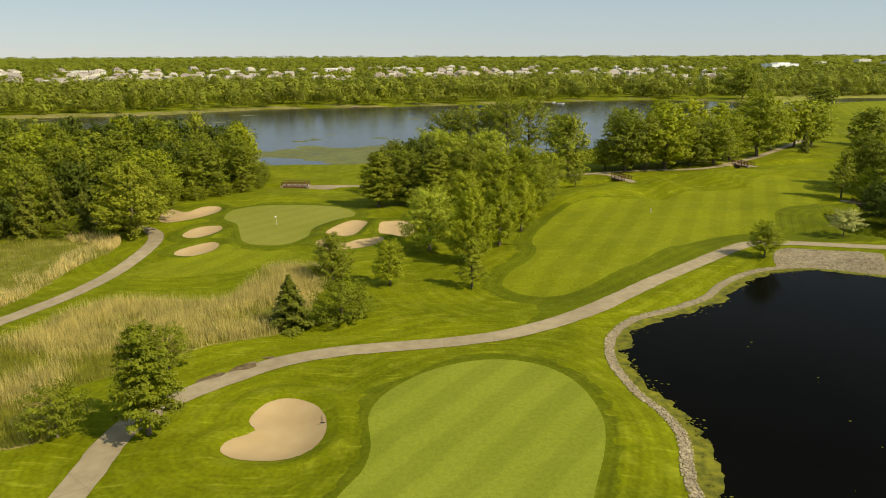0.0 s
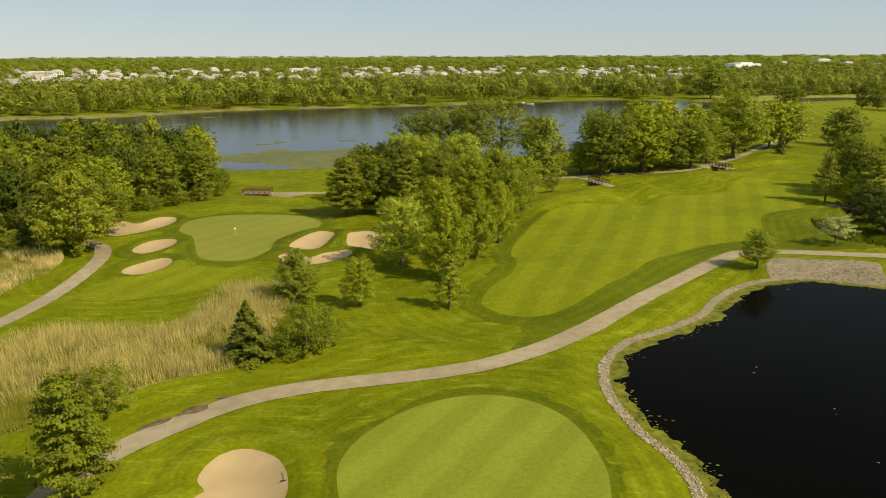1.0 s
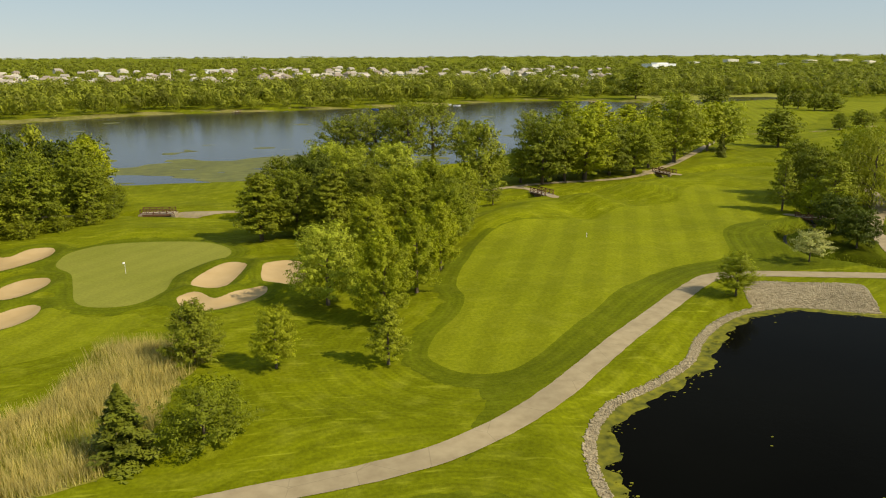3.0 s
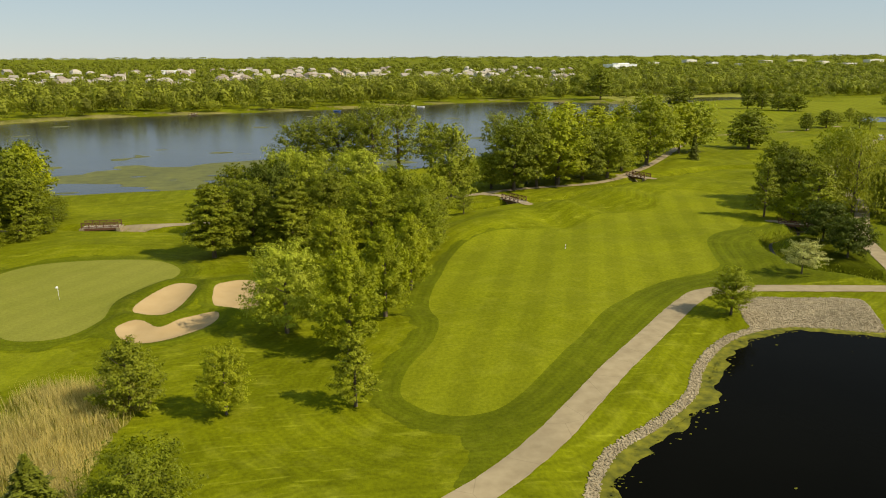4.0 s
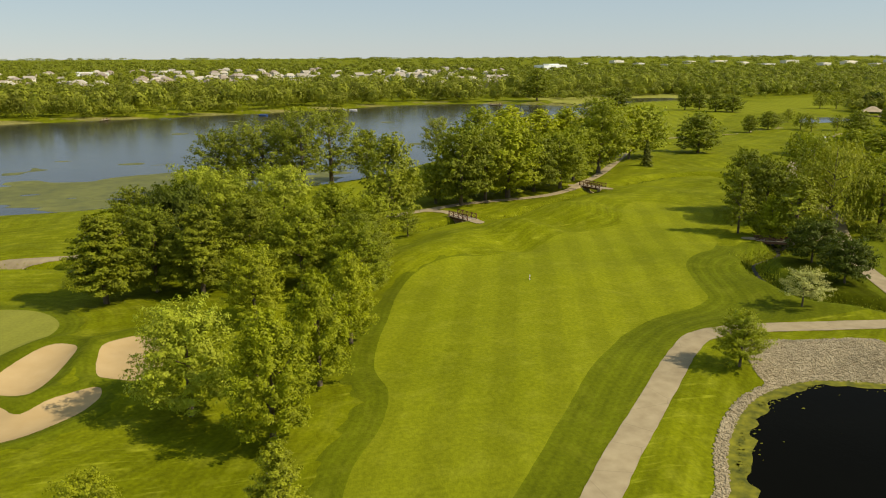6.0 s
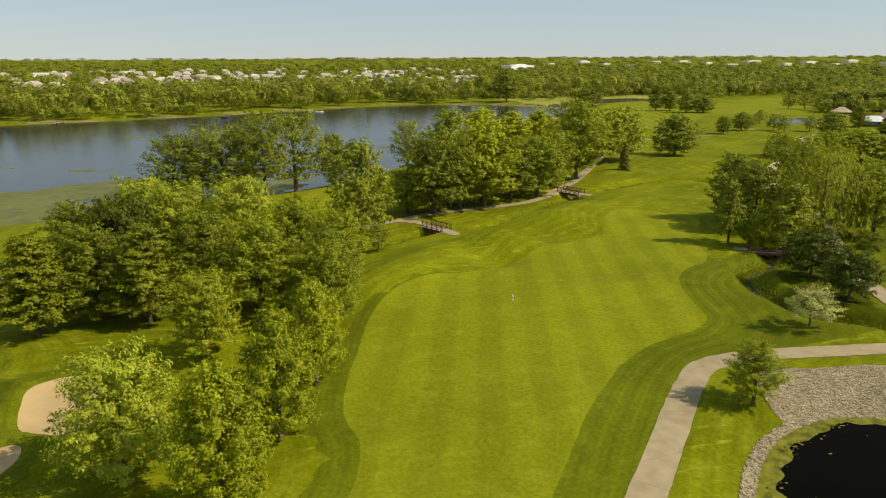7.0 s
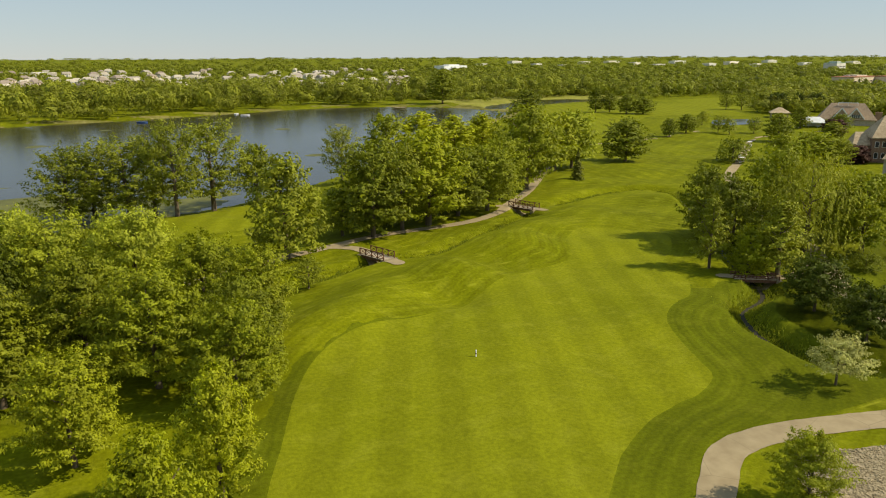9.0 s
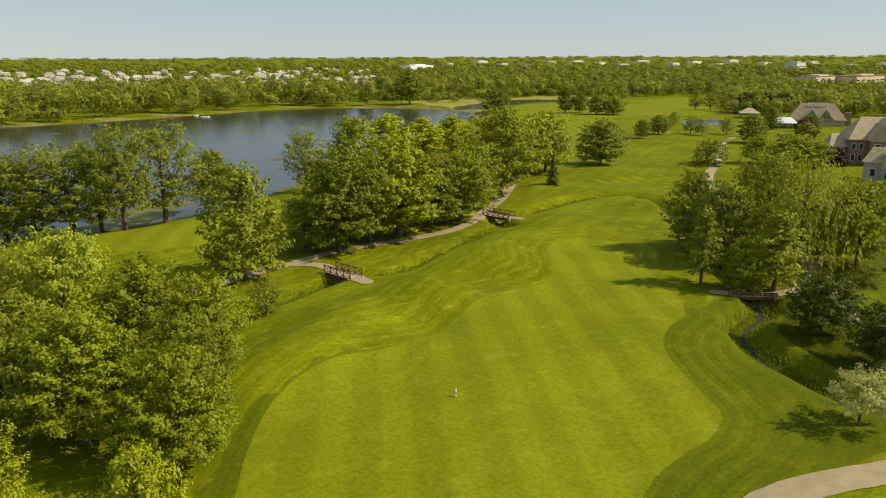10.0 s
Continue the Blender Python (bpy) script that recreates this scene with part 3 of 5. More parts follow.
def leaves(centres, normals, size, rng, long=1.0, droop=None):
    """Triangles (n, 3, 3): a leaf clump at each centre, facing its normal."""
    n = len(centres)
    nrm = unit(normals)
    ref = rng.normal(size=(n, 3)) if droop is None else np.tile([0.0, 0.0, -1.0], (n, 1)) + rng.normal(size=(n, 3)) * droop
    u = unit(ref - nrm * (ref * nrm).sum(1, keepdims=True))
    v = np.cross(nrm, u)
    s = (size * rng.uniform(0.6, 1.35, n))[:, None]
    return np.stack([centres + u * s * long, centres - u * s * long * 0.5 + v * s * 0.62, centres - u * s * long * 0.5 - v * s * 0.62], 1)


def tube(points, radii, sides=6):
    """Vertices and faces of a tapered tube along points."""
    verts, faces = [], []
    for k, (p, r) in enumerate(zip(points, radii)):
        ahead = unit(np.array(points[min(k + 1, len(points) - 1)]) - np.array(points[max(k - 1, 0)]))
        side = unit(np.cross(ahead, (0.3, 1.0, 0.2)))
        other = np.cross(ahead, side)
        for s in range(sides):
            a = 2 * math.pi * s / sides
            verts.append(np.array(p) + r * (math.cos(a) * side + math.sin(a) * other))
    for k in range(len(points) - 1):
        for s in range(sides):
            a, b = k * sides + s, k * sides + (s + 1) % sides
            faces.append((a, b, b + sides, a + sides))
    faces.append(tuple(range(len(verts) - sides, len(verts))))
    return verts, faces


SHAPE = {  # crown bottom, width factor by height, count of sprays, upward lean of the sprays, leaf size
    "oval": (0.13, lambda u: np.sin(np.pi * (0.22 + 0.70 * u)) ** 0.8, 270, 0.30, 0.175),
    "linden": (0.17, lambda u: np.minimum(0.62 + 2.2 * u, 1.0) * (1.02 - u) ** 0.62, 260, 0.20, 0.170),
    "maple": (0.19, lambda u: np.sin(np.pi * (0.26 + 0.66 * u)) ** 0.7, 250, 0.50, 0.175),
    "pale": (0.18, lambda u: np.sin(np.pi * (0.28 + 0.62 * u)) ** 0.65, 250, 0.60, 0.185),
    "yellow": (0.14, lambda u: np.sin(np.pi * (0.24 + 0.72 * u)) ** 0.85, 270, 1.0, 0.165),
    "open": (0.20, lambda u: np.sin(np.pi * (0.24 + 0.68 * u)) ** 0.7, 120, 0.6, 0.125),
    "olive": (0.12, lambda u: np.sin(np.pi * (0.26 + 0.70 * u)) ** 0.8, 240, 0.8, 0.140),
    "dark": (0.22, lambda u: np.sin(np.pi * (0.22 + 0.68 * u)) ** 0.6, 240, 0.30, 0.165),
    "tall": (0.20, lambda u: np.sin(np.pi * (0.20 + 0.68 * u)) ** 0.6, 190, 0.6, 0.215),
    "bush": (0.06, lambda u: np.sin(np.pi * (0.28 + 0.64 * u)) ** 0.6, 190, 0.5, 0.145),
    "larch": (0.16, lambda u: np.minimum(0.55 + 2.4 * u, 1.0) * (1.03 - u) ** 0.7, 150, 0.12, 0.150),
    "blossom": (0.34, lambda u: np.sin(np.pi * (0.35 + 0.60 * u)) ** 0.6, 90, 0.15, 0.14),
    "willow": (0.16, lambda u: np.sin(np.pi * (0.30 + 0.64 * u)) ** 0.5, 420, 0.1, 0.14),
    "red": (0.08, lambda u: np.sin(np.pi * (0.20 + 0.72 * u)) ** 0.6, 160, 0.5, 0.24),
}
SIZE = {"oval": (12, 4.6), "linden": (11, 3.6), "maple": (12, 4.6), "pale": (12.4, 5), "yellow": (12.5, 4), "open": (6, 3), "olive": (8, 3), "dark": (7.6, 4.2), "tall": (20, 7), "bush": (6, 4), "blossom": (5.6, 3.5), "willow": (18, 10), "red": (6, 3), "spruce": (7.5, 2.7), "larch": (11, 4)}


def trunk_parts(h, r, low, rng, limbs=7):
    lean = rng.uniform(-0.04, 0.04, 2) * h
    foot = max(0.11, 0.018 * h + 0.006 * r)
    pts = [(0, 0, -0.3), (lean[0] * 0.1, lean[1] * 0.1, 0.25 * h), (lean[0] * 0.6, lean[1] * 0.6, 0.55 * h), (lean[0], lean[1], 0.88 * h)]
    verts, faces = tube(pts, (foot * 1.35, foot, foot * 0.6, foot * 0.12), 8)
    for k in range(limbs):
        z0 = h * (low + (0.75 - low) * (k + 0.5) / limbs) * 0.9
        a = k * 2.4 + rng.uniform(-0.4, 0.4)
        reach, rise = r * rng.uniform(0.35, 0.6), h * rng.uniform(0.10, 0.22)
        p0 = np.array((lean[0] * 0.4, lean[1] * 0.4, z0))
        p1 = p0 + np.array((math.cos(a) * reach * 0.5, math.sin(a) * reach * 0.5, rise * 0.4))
        p2 = p0 + np.array((math.cos(a) * reach, math.sin(a) * reach, rise))
        v, f = tube([p0, p1, p2], (foot * 0.42, foot * 0.28, foot * 0.07), 5)
        faces += [tuple(i + len(verts) for i in q) for q in f]
        verts += v
    return verts, faces


def make_tree(kind, seed, count, leaf_scale=1.0):
    """A prototype: tapered trunk with limbs, and a crown of separate leaf clumps gathered into boughs."""
    rng = np.random.RandomState(seed)
    h, r = SIZE[kind]
    tree = new("tree")
    conifer = kind == "spruce"
    if conifer:
        low = 0.05
        u = rng.uniform(0, 1, count) ** 1.35
        tier = np.round(u * 13) / 13 + rng.normal(0, 0.012, count)
        env = r * np.clip(1 - tier, 0.0, 1.0) ** 0.8 * (0.88 + 0.12 * np.sin(tier * 40))
        a = rng.uniform(0, 2 * math.pi, count)
        arm = (0.66 + 0.24 * np.sin(a * 5 + np.round(u * 13) * 1.9) + 0.16 * np.sin(a * 2 + np.round(u * 13) * 4.1)) * env
        s = np.sqrt(rng.uniform(0.12, 1.0, count))
        z = h * (low + (1 - low) * tier) - 0.22 * arm * s + rng.normal(0, 0.09, count)
        cen = np.stack([np.cos(a) * arm * s, np.sin(a) * arm * s, z], 1)
        nrm = np.stack([np.cos(a) * 0.6, np.sin(a) * 0.6, np.full(count, 0.9)], 1) + rng.normal(size=(count, 3)) * 0.45
        quads = leaves(cen, nrm, 0.15 * leaf_scale, rng, 1.6)
        leaf = LEAF["needle"]
    else:
        low, profile, sprays, lift, leaf_size = SHAPE[kind]
        tip = (np.arange(sprays) + 0.5) / sprays
        u = np.clip(tip ** 0.95 + rng.normal(0, 0.02, sprays), 0.0, 1.0)
        a = np.arange(sprays) * 2.39996 + rng.normal(0, 0.35, sprays)
        p1, p2, p3 = rng.uniform(0, 6.28, 3)
        lobe = 1.0 + 0.13 * np.sin(3 * a + 7 * u + p1) + 0.11 * np.sin(5 * a - 13 * u + p2) + 0.09 * np.sin(2 * a + 23 * u + p3)
        depth = 1.0 - 0.70 * rng.uniform(0, 1, sprays) ** 2.6
        out = profile(u) * r * lobe * depth * 0.9
        away = np.stack([np.cos(a), np.sin(a), np.zeros(sprays)], 1)
        cs = away * out[:, None]
        cs[:, 2] = h * (low + (0.97 - low) * u) + rng.normal(0, 0.018 * h, sprays)
        steep = lift * (0.5 + 1.1 * u) + 2.2 * np.clip(u - 0.8, 0, 1)
        grow = unit(away + np.stack([np.zeros(sprays), np.zeros(sprays), steep], 1) + rng.normal(size=(sprays, 3)) * 0.22)
        reach = (0.205 * r + 0.12) * rng.uniform(0.6, 1.35, sprays) * (0.75 + 0.25 * profile(u))
        pick = rng.choice(sprays, count, p=reach ** 2 / (reach ** 2).sum())
        along = rng.uniform(-1.0, 1.0, count)
        girth = reach[pick] * 0.30 * np.sqrt(np.clip(1.15 - np.abs(along), 0.05, 1))
        off = rng.normal(size=(count, 3)) * girth[:, None] * np.array((1.15, 1.15, 0.55))
        cen = cs[pick] + grow[pick] * (along * reach[pick])[:, None] + off
        cen[:, 2] = np.maximum(cen[:, 2], 0.15)
        nrm = away[pick] * 0.5 + unit(off) * 0.5 + np.array((0, 0, 0.6)) + rng.normal(size=(count, 3)) * 0.34
        if kind == "willow":
            strand = rng.randint(0, 5, count)
            swing = pick * 5 + strand
            cen[:, 0] = cs[pick, 0] + np.sin(swing * 12.9898) * reach[pick] * 0.8 + rng.normal(0, 0.10, count)
            cen[:, 1] = cs[pick, 1] + np.sin(swing * 78.233) * reach[pick] * 0.8 + rng.normal(0, 0.10, count)
            cen[:, 2] = cs[pick, 2] + 0.3 - rng.uniform(0, 1, count) * (2.2 + 1.8 * np.abs(np.sin(swing * 3.7)))
            cen[:, 2] = np.maximum(cen[:, 2], 1.2 + rng.uniform(0, 2.5, count))
            nrm[:, 2] = nrm[:, 2] * 0.7 + 0.3
            quads = leaves(cen, nrm, leaf_size * leaf_scale, rng, 2.4, 0.15)
        else:
            quads = leaves(cen, nrm, leaf_size * leaf_scale, rng, 1.3)
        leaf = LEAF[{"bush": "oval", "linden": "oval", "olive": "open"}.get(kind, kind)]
    v, f = trunk_parts(h, r, max(low, 0.1), rng, 4 if conifer else 8)
    mesh_object("trunk", v, f, M_BARK, tree, True)
    fast_mesh("crown", quads, 3, leaf, tree)
    return tree


TREE_TEXT = {
    "linden": "dense green tree with a pointed pyramidal crown", "olive": "olive-green bushy young tree with upright twigs",
    "oval": "dense deep green broadleaf tree standing on grass", "maple": "leafy mid-green maple tree with a rounded crown",
    "pale": "pale silvery green broadleaf tree with a wide crown", "yellow": "yellow-green spring broadleaf tree with an upright oval crown",
    "open": "small thin-crowned olive tree with bare branches showing", "dark": "compact dark green round ornamental tree on lawn",
    "tall": "tall lakeside cottonwood with a long bare trunk", "bush": "broad low multi-stemmed green bush", "blossom": "small spreading tree with whitish blossom",
    "willow": "large weeping willow with hanging yellow-green strands", "red": "dark red-leaved ornamental shrub", "spruce": "dark green shaggy spruce tree", "larch": "light green feathery larch tree",
}
PROTO = {}
USED = {}


def plant(kind, x, y, h, r, fine=True, group="", turn=None):
    """Sets a tree of a kind with its foot at (x, y), h high and r in half width. The first of each prototype is the prototype itself."""
    near_line = math.hypot(x - 5, max(0.0, y - 82))
    level = 2 if not fine else 0 if near_line < 100 else 1
    share, grown = ((1.0, 0.85), (0.45, 1.2), (0.16, 2.0))[level]
    nkey = (kind, level)
    n = {"spruce": 9000, "larch": 12000, "open": 7000, "blossom": 5600, "bush": 10000, "tall": 17000, "willow": 26000, "olive": 12000}.get(kind, 19000)
    if nkey not in PROTO:
        PROTO[nkey] = []
        USED[nkey] = 0
    k = USED[nkey]
    USED[nkey] += 1
    protos = PROTO[nkey]
    fresh = k < (3 if level < 2 and kind in ("oval", "maple", "yellow", "tall") else 2)
    if fresh:
        protos.append(make_tree(kind, 10 + k, int(n * share), grown))
    h0, r0 = SIZE[kind]
    m = pose(x, y, height_at(x, y), 0, 0, (k * 137) % 360 if turn is None else turn) @ Matrix.Diagonal((r / r0, r / r0, h / h0, 1))
    if fresh:
        tree = protos[k]
        tree.matrix_basis = m
    else:
        tree = copy_thing(protos[k % len(protos)], m @ Matrix.Diagonal((*[1 / s for s in protos[k % len(protos)].scale], 1)))
    tagged(tree, TREE_TEXT[kind], "bush" if kind in ("bush", "red") else "tree", group)
    return tree


plant("linden", -29.6, 43.3, 11.2, 3.7)
plant("open", -37.9, 42.2, 5.3, 3.1)
plant("open", -33.1, 59.0, 5.5, 2.9)
plant("spruce", -21.4, 72.7, 7.2, 4.8)
plant("bush", -14.7, 74.8, 5.8, 4.0)
plant("olive", -18.4, 92.8, 7.6, 3.2)
plant("maple", -9.0, 90.8, 7.6, 2.5)
plant("larch", 4.1, 91.0, 8.2, 2.8)
plant("pale", -2.9, 114.4, 12.4, 5.0)
plant("yellow", 4.7, 105.7, 13.0, 4.1)
plant("yellow", 10.6, 116.6, 12.7, 3.8)
plant("yellow", 16.0, 127.2, 11.7, 3.2)
plant("maple", 5.0, 138.6, 10.8, 4.1)
plant("linden", -15.6, 154.1, 13.4, 5.6)
plant("oval", -8.8, 157.7, 13.3, 5.3)
plant("linden", -1.9, 154.0, 13.4, 5.0)
plant("maple", 58.1, 107.1, 6.7, 2.8)
plant("olive", 38.2, 200.2, 18.4, 6.8)
plant("open", 36.9, 180.3, 5.0, 2.8)
plant("maple", 52.6, 213.7, 10.2, 5.1)
plant("oval", 57.7, 209.1, 19.0, 7.6)
plant("tall", 65.4, 212.8, 17.6, 5.9)
plant("yellow", 72.1, 214.5, 20.0, 8.8)
plant("oval", 81.7, 219.7, 15.3, 7.1)
plant("maple", 90.7, 222.5, 15.3, 7.4)
plant("maple", 113.9, 243.6, 22.5, 9.8)
plant("oval", 62.5, 219.0, 15.5, 5.8)
plant("oval", 76.0, 224.0, 15.0, 6.0)
plant("maple", 86.5, 229.0, 14.0, 6.0)
plant("maple", 100.5, 234.0, 15.0, 6.6)
plant("maple", 127.0, 262.0, 19.0, 8.4, False)
plant("maple", 139.7, 269.3, 17.9, 7.2, False)
plant("pale", 147.6, 271.6, 18.3, 8.0, False)
plant("spruce", 132.8, 246.9, 8.3, 2.9)
plant("oval", 174.6, 278.4, 14.7, 8.4, False)
plant("tall", 23.9, 246.9, 21.5, 6.8)
plant("tall", 33.0, 254.7, 21.7, 8.8)
plant("tall", 14.2, 253.8, 19.7, 9.6)
plant("tall", 6.7, 257.8, 19.1, 8.1)
plant("tall", 1.5, 257.6, 18.8, 8.1)
plant("maple", 44.8, 261.3, 14.8, 5.3)
plant("tall", 19.6, 252.2, 18.4, 6.3)
plant("tall", 72.1, 277.5, 15.9, 5.7)
plant("maple", 96.7, 306.0, 17.1, 7.0, False)
plant("yellow", 115.0, 318.7, 15.5, 9.4, False)
plant("yellow", 132.0, 326.8, 13.4, 8.6, False)
plant("yellow", 146.6, 332.1, 13.9, 7.6, False)
plant("larch", 102.0, 163.3, 12.8, 3.6)
plant("yellow", 105.4, 158.2, 9.7, 3.4)
plant("larch", 109.1, 155.3, 12.4, 5.7)
plant("willow", 124.6, 163.0, 18.8, 9.6)
plant("maple", 132.4, 157.6, 15.5, 6.6)
plant("oval", 114.3, 170.5, 15.5, 5.6)
plant("oval", 115.2, 178.8, 14.6, 4.8)
plant("maple", 129.1, 174.1, 18.1, 6.9)
plant("dark", 97.9, 139.1, 7.7, 4.3)
plant("dark", 95.1, 129.1, 7.4, 3.7)
plant("blossom", 80.5, 122.0, 5.6, 3.4)
plant("bush", 204.6, 259.0, 7.9, 5.6, False)
plant("oval", 269.2, 297.4, 11.6, 5.7, False)
plant("oval", 241.6, 332.7, 8.1, 3.6, False)
plant("oval", 259.8, 342.1, 8.5, 5.0, False)
plant("open", 274.7, 352.3, 5.9, 3.5, False)
plant("open", 296.9, 370.8, 7.2, 3.4, False)
plant("open", 272.7, 335.0, 7.7, 3.6, False)
plant("open", 273.5, 328.8, 7.6, 3.3, False)
plant("open", 287.0, 327.1, 7.2, 3.4, False)
plant("oval", 327.7, 335.9, 10.5, 4.7, False)
plant("maple", 219.6, 239.3, 10.7, 8.0, False)
plant("maple", 220.7, 253.3, 9.4, 5.2, False)
plant("oval", 302.8, 472.5, 15.9, 5.2, False)
plant("oval", 310.6, 468.0, 12.4, 5.2, False)
plant("oval", 311.0, 451.4, 12.0, 5.8, False)
plant("oval", 320.0, 446.2, 10.7, 7.3, False)
plant("open", 393.1, 450.4, 10.0, 4.9, False)
plant("open", 401.8, 445.4, 11.1, 5.3, False)
plant("open", 398.7, 429.1, 11.8, 5.2, False)
plant("dark", 401.7, 416.0, 12.3, 6.7, False)
plant("dark", 420.5, 416.6, 11.8, 4.0, False)
plant("dark", 429.8, 411.3, 11.8, 5.7, False)
plant("oval", 252.8, 601.7, 25.0, 11.0, False)
plant("oval", 269.4, 503.1, 13.8, 10.2, False)

plant("olive", -64.0, 126.0, 15.0, 6.6)
plant("bush", 124.0, 150.5, 3.0, 2.6)
plant("bush", 137.0, 152.0, 3.4, 3.0)
plant("bush", 143.0, 147.0, 3.2, 3.2)
plant("dark", 140.0, 168.0, 9.0, 5.0)
plant("maple", 226.0, 236.0, 9.0, 5.0)
plant("red", 239.0, 239.0, 6.0, 4.0)
plant("red", 307.7, 301.5, 7.0, 4.5, False)
plant("oval", 298.0, 294.0, 7.5, 5.0, False)
plant("oval", 330.0, 316.0, 8.0, 6.0, False)
plant("larch", 232.0, 246.0, 8.0, 3.0)
plant("spruce", 250.0, 268.0, 7.0, 2.6)
# woods on the shore side, a wedge of trees between the reeds and the lake
WOODS = spline([(-90, 114), (-81, 126), (-74, 134), (-66, 138), (-64, 158), (-54, 170), (-51, 184), (-56, 205), (-72, 228), (-110, 242), (-150, 230), (-160, 170), (-130, 120)])
rw = random.Random(5)
placed = []
tries = 0
while len(placed) < 78 and tries < 6000:
    tries += 1
    wx, wy = rw.uniform(-160, -48), rw.uniform(112, 242)
    if not inside(np.array([wx]), np.array([wy]), WOODS)[0] or any((wx - a) ** 2 + (wy - b) ** 2 < 42 for a, b in placed):
        continue
    placed.append((wx, wy))
    big = rw.uniform(12.0, 17.5) if wy > 150 else rw.uniform(10.5, 14)
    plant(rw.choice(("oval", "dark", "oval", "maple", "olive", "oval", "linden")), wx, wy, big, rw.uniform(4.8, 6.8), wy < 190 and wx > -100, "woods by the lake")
for wx, wy, wh, wr in ((-84, 123, 12.5, 4.6), (-81, 130, 12, 4.4), (-91, 125, 13, 4.8), (-76, 131, 9, 3.6)):
    plant("spruce", wx, wy, wh, wr, True, "woods by the lake")
for wx, wy, wh, wr in ((-73, 136, 3.6, 3.2), (-70, 147, 3.4, 3.0), (-68, 157, 3.8, 3.4), (-63, 164, 3.6, 3.2), (-58, 169, 3.2, 3.0), (-54, 175, 3.6, 3.2), (-52, 183, 3.2, 2.8), (-68, 131, 3.0, 2.8), (-78, 126, 3.4, 3.4), (-54, 196, 3.4, 3.2), (-57, 207, 3.6, 3.4)):
    plant("bush", wx, wy, wh, wr, True, "undergrowth along the woods")
plant("linden", -54.5, 178.0, 11.5, 4.2, True, "woods by the lake")
plant("yellow", -64.0, 212.0, 15.0, 6.0, True, "woods by the lake")
plant("olive", -66.0, 170.0, 10.5, 4.8, True, "woods by the lake")
# the tree group between the two fairways
for gx, gy, gh, gr, gk in ((-6, 168, 15, 6, "dark"), (3, 176, 17, 6.5, "pale"), (12, 172, 16.5, 6, "pale"), (20, 166, 14, 5.5, "maple"), (6, 162, 14, 5.5, "oval"), (13, 153, 13.5, 5.8, "maple"), (22, 152, 12, 4.6, "oval"), (-12, 172, 14, 5.5, "oval"), (26, 162, 11.5, 4.4, "maple"), (20, 143, 12, 4.6, "maple"), (25.5, 158.5, 8.5, 3.0, "open"), (-3, 180, 16, 6, "pale")):
    plant(gk, gx, gy, gh, gr, True, "trees between the fairways")

# ---- distant woods ----


def wood_mass(name, places, quads_each, label, seed):
    """Many far trees as one object: places are rows of x, y, z, half width, height."""
    rng = np.random.RandomState(seed)
    p = np.repeat(np.array(places), quads_each, axis=0)
    n = len(p)
    d = unit(rng.normal(size=(n, 3)) + np.array((0, 0, 0.25)))
    lump = 0.80 + 0.26 * np.sin(d[:, 0] * 5 + p[:, 0]) * np.sin(d[:, 1] * 5 + p[:, 1]) + 0.10 * np.sin(d[:, 2] * 8 + p[:, 0] * 3)
    cen = np.stack([p[:, 0] + d[:, 0] * p[:, 3] * lump, p[:, 1] + d[:, 1] * p[:, 3] * lump, p[:, 2] + p[:, 4] * (0.52 + 0.46 * d[:, 2] * lump)], 1)
    size = 0.30 * np.minimum(p[:, 3], p[:, 4]) * (60 / quads_each) ** 0.45
    quads = leaves(cen, d + rng.normal(size=(n, 3)) * 0.2, size, rng)
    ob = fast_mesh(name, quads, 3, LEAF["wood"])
    return tagged(ob, label, "woods", kind="stuff")


def heights(x, y):
    return np.array([height_at(a, b) for a, b in zip(x, y)])


def clear_of(x, y, *pairs):
    """Keeps what lies at least that many metres outside each outline."""
    ok = np.ones(len(x), bool)
    for line, gap in pairs:
        d = line_distance(x, y, line, True)
        ok &= np.where(inside(x, y, line), -d, d) > gap
    return ok


def trees_at(x, y, rng, wide, tall):
    return np.column_stack([x, y, heights(x, y), rng.uniform(*wide, len(x)), rng.uniform(*tall, len(x))])


rf = random.Random(12)
rn = np.random.RandomState(12)
LAKE_ROUGH, MARSH_ROUGH, FIELD_ROUGH = LAKE[::3], MARSH[::3], FAIRWAY_4[::3]
x, y = rn.uniform(-420, 470, 9000), rn.uniform(455, 930, 9000)
ok = clear_of(x, y, (LAKE_ROUGH, 6), (MARSH_ROUGH, 15)) & ~clear_of(x, y, (LAKE_ROUGH, 240)) & ~((x > 225) & (y < 650))
ok &= rn.uniform(size=9000) > np.where(x > 150, 0.45, np.where(clear_of(x, y, (LAKE_ROUGH, 60)), 0.0, 0.25))
x, y = x[ok][:1250], y[ok][:1250]
wood_mass("shore_woods", trees_at(x, y, rn, (3.6, 8.8), (7, 21)), 230, "belt of mixed green trees along the far lake shore", 3)
az, d = np.radians(rn.uniform(-36, 21, 300)), 1 / rn.uniform(1 / 2000, 1 / 850, 300)
HOUSES = list(zip((d * np.sin(az)).tolist(), (d * np.cos(az)).tolist()))
az, d = np.radians(rn.uniform(-42, 66, 13000)), 1 / rn.uniform(1 / 4800, 1 / 560, 13000)
x, y = d * np.sin(az), d * np.cos(az)
ok = clear_of(x, y, (LAKE_ROUGH, 190), (FIELD_ROUGH, 30), (MARSH_ROUGH, 25))
for a, b in HOUSES:
    ok &= (x - a) ** 2 + (y - b) ** 2 > 576
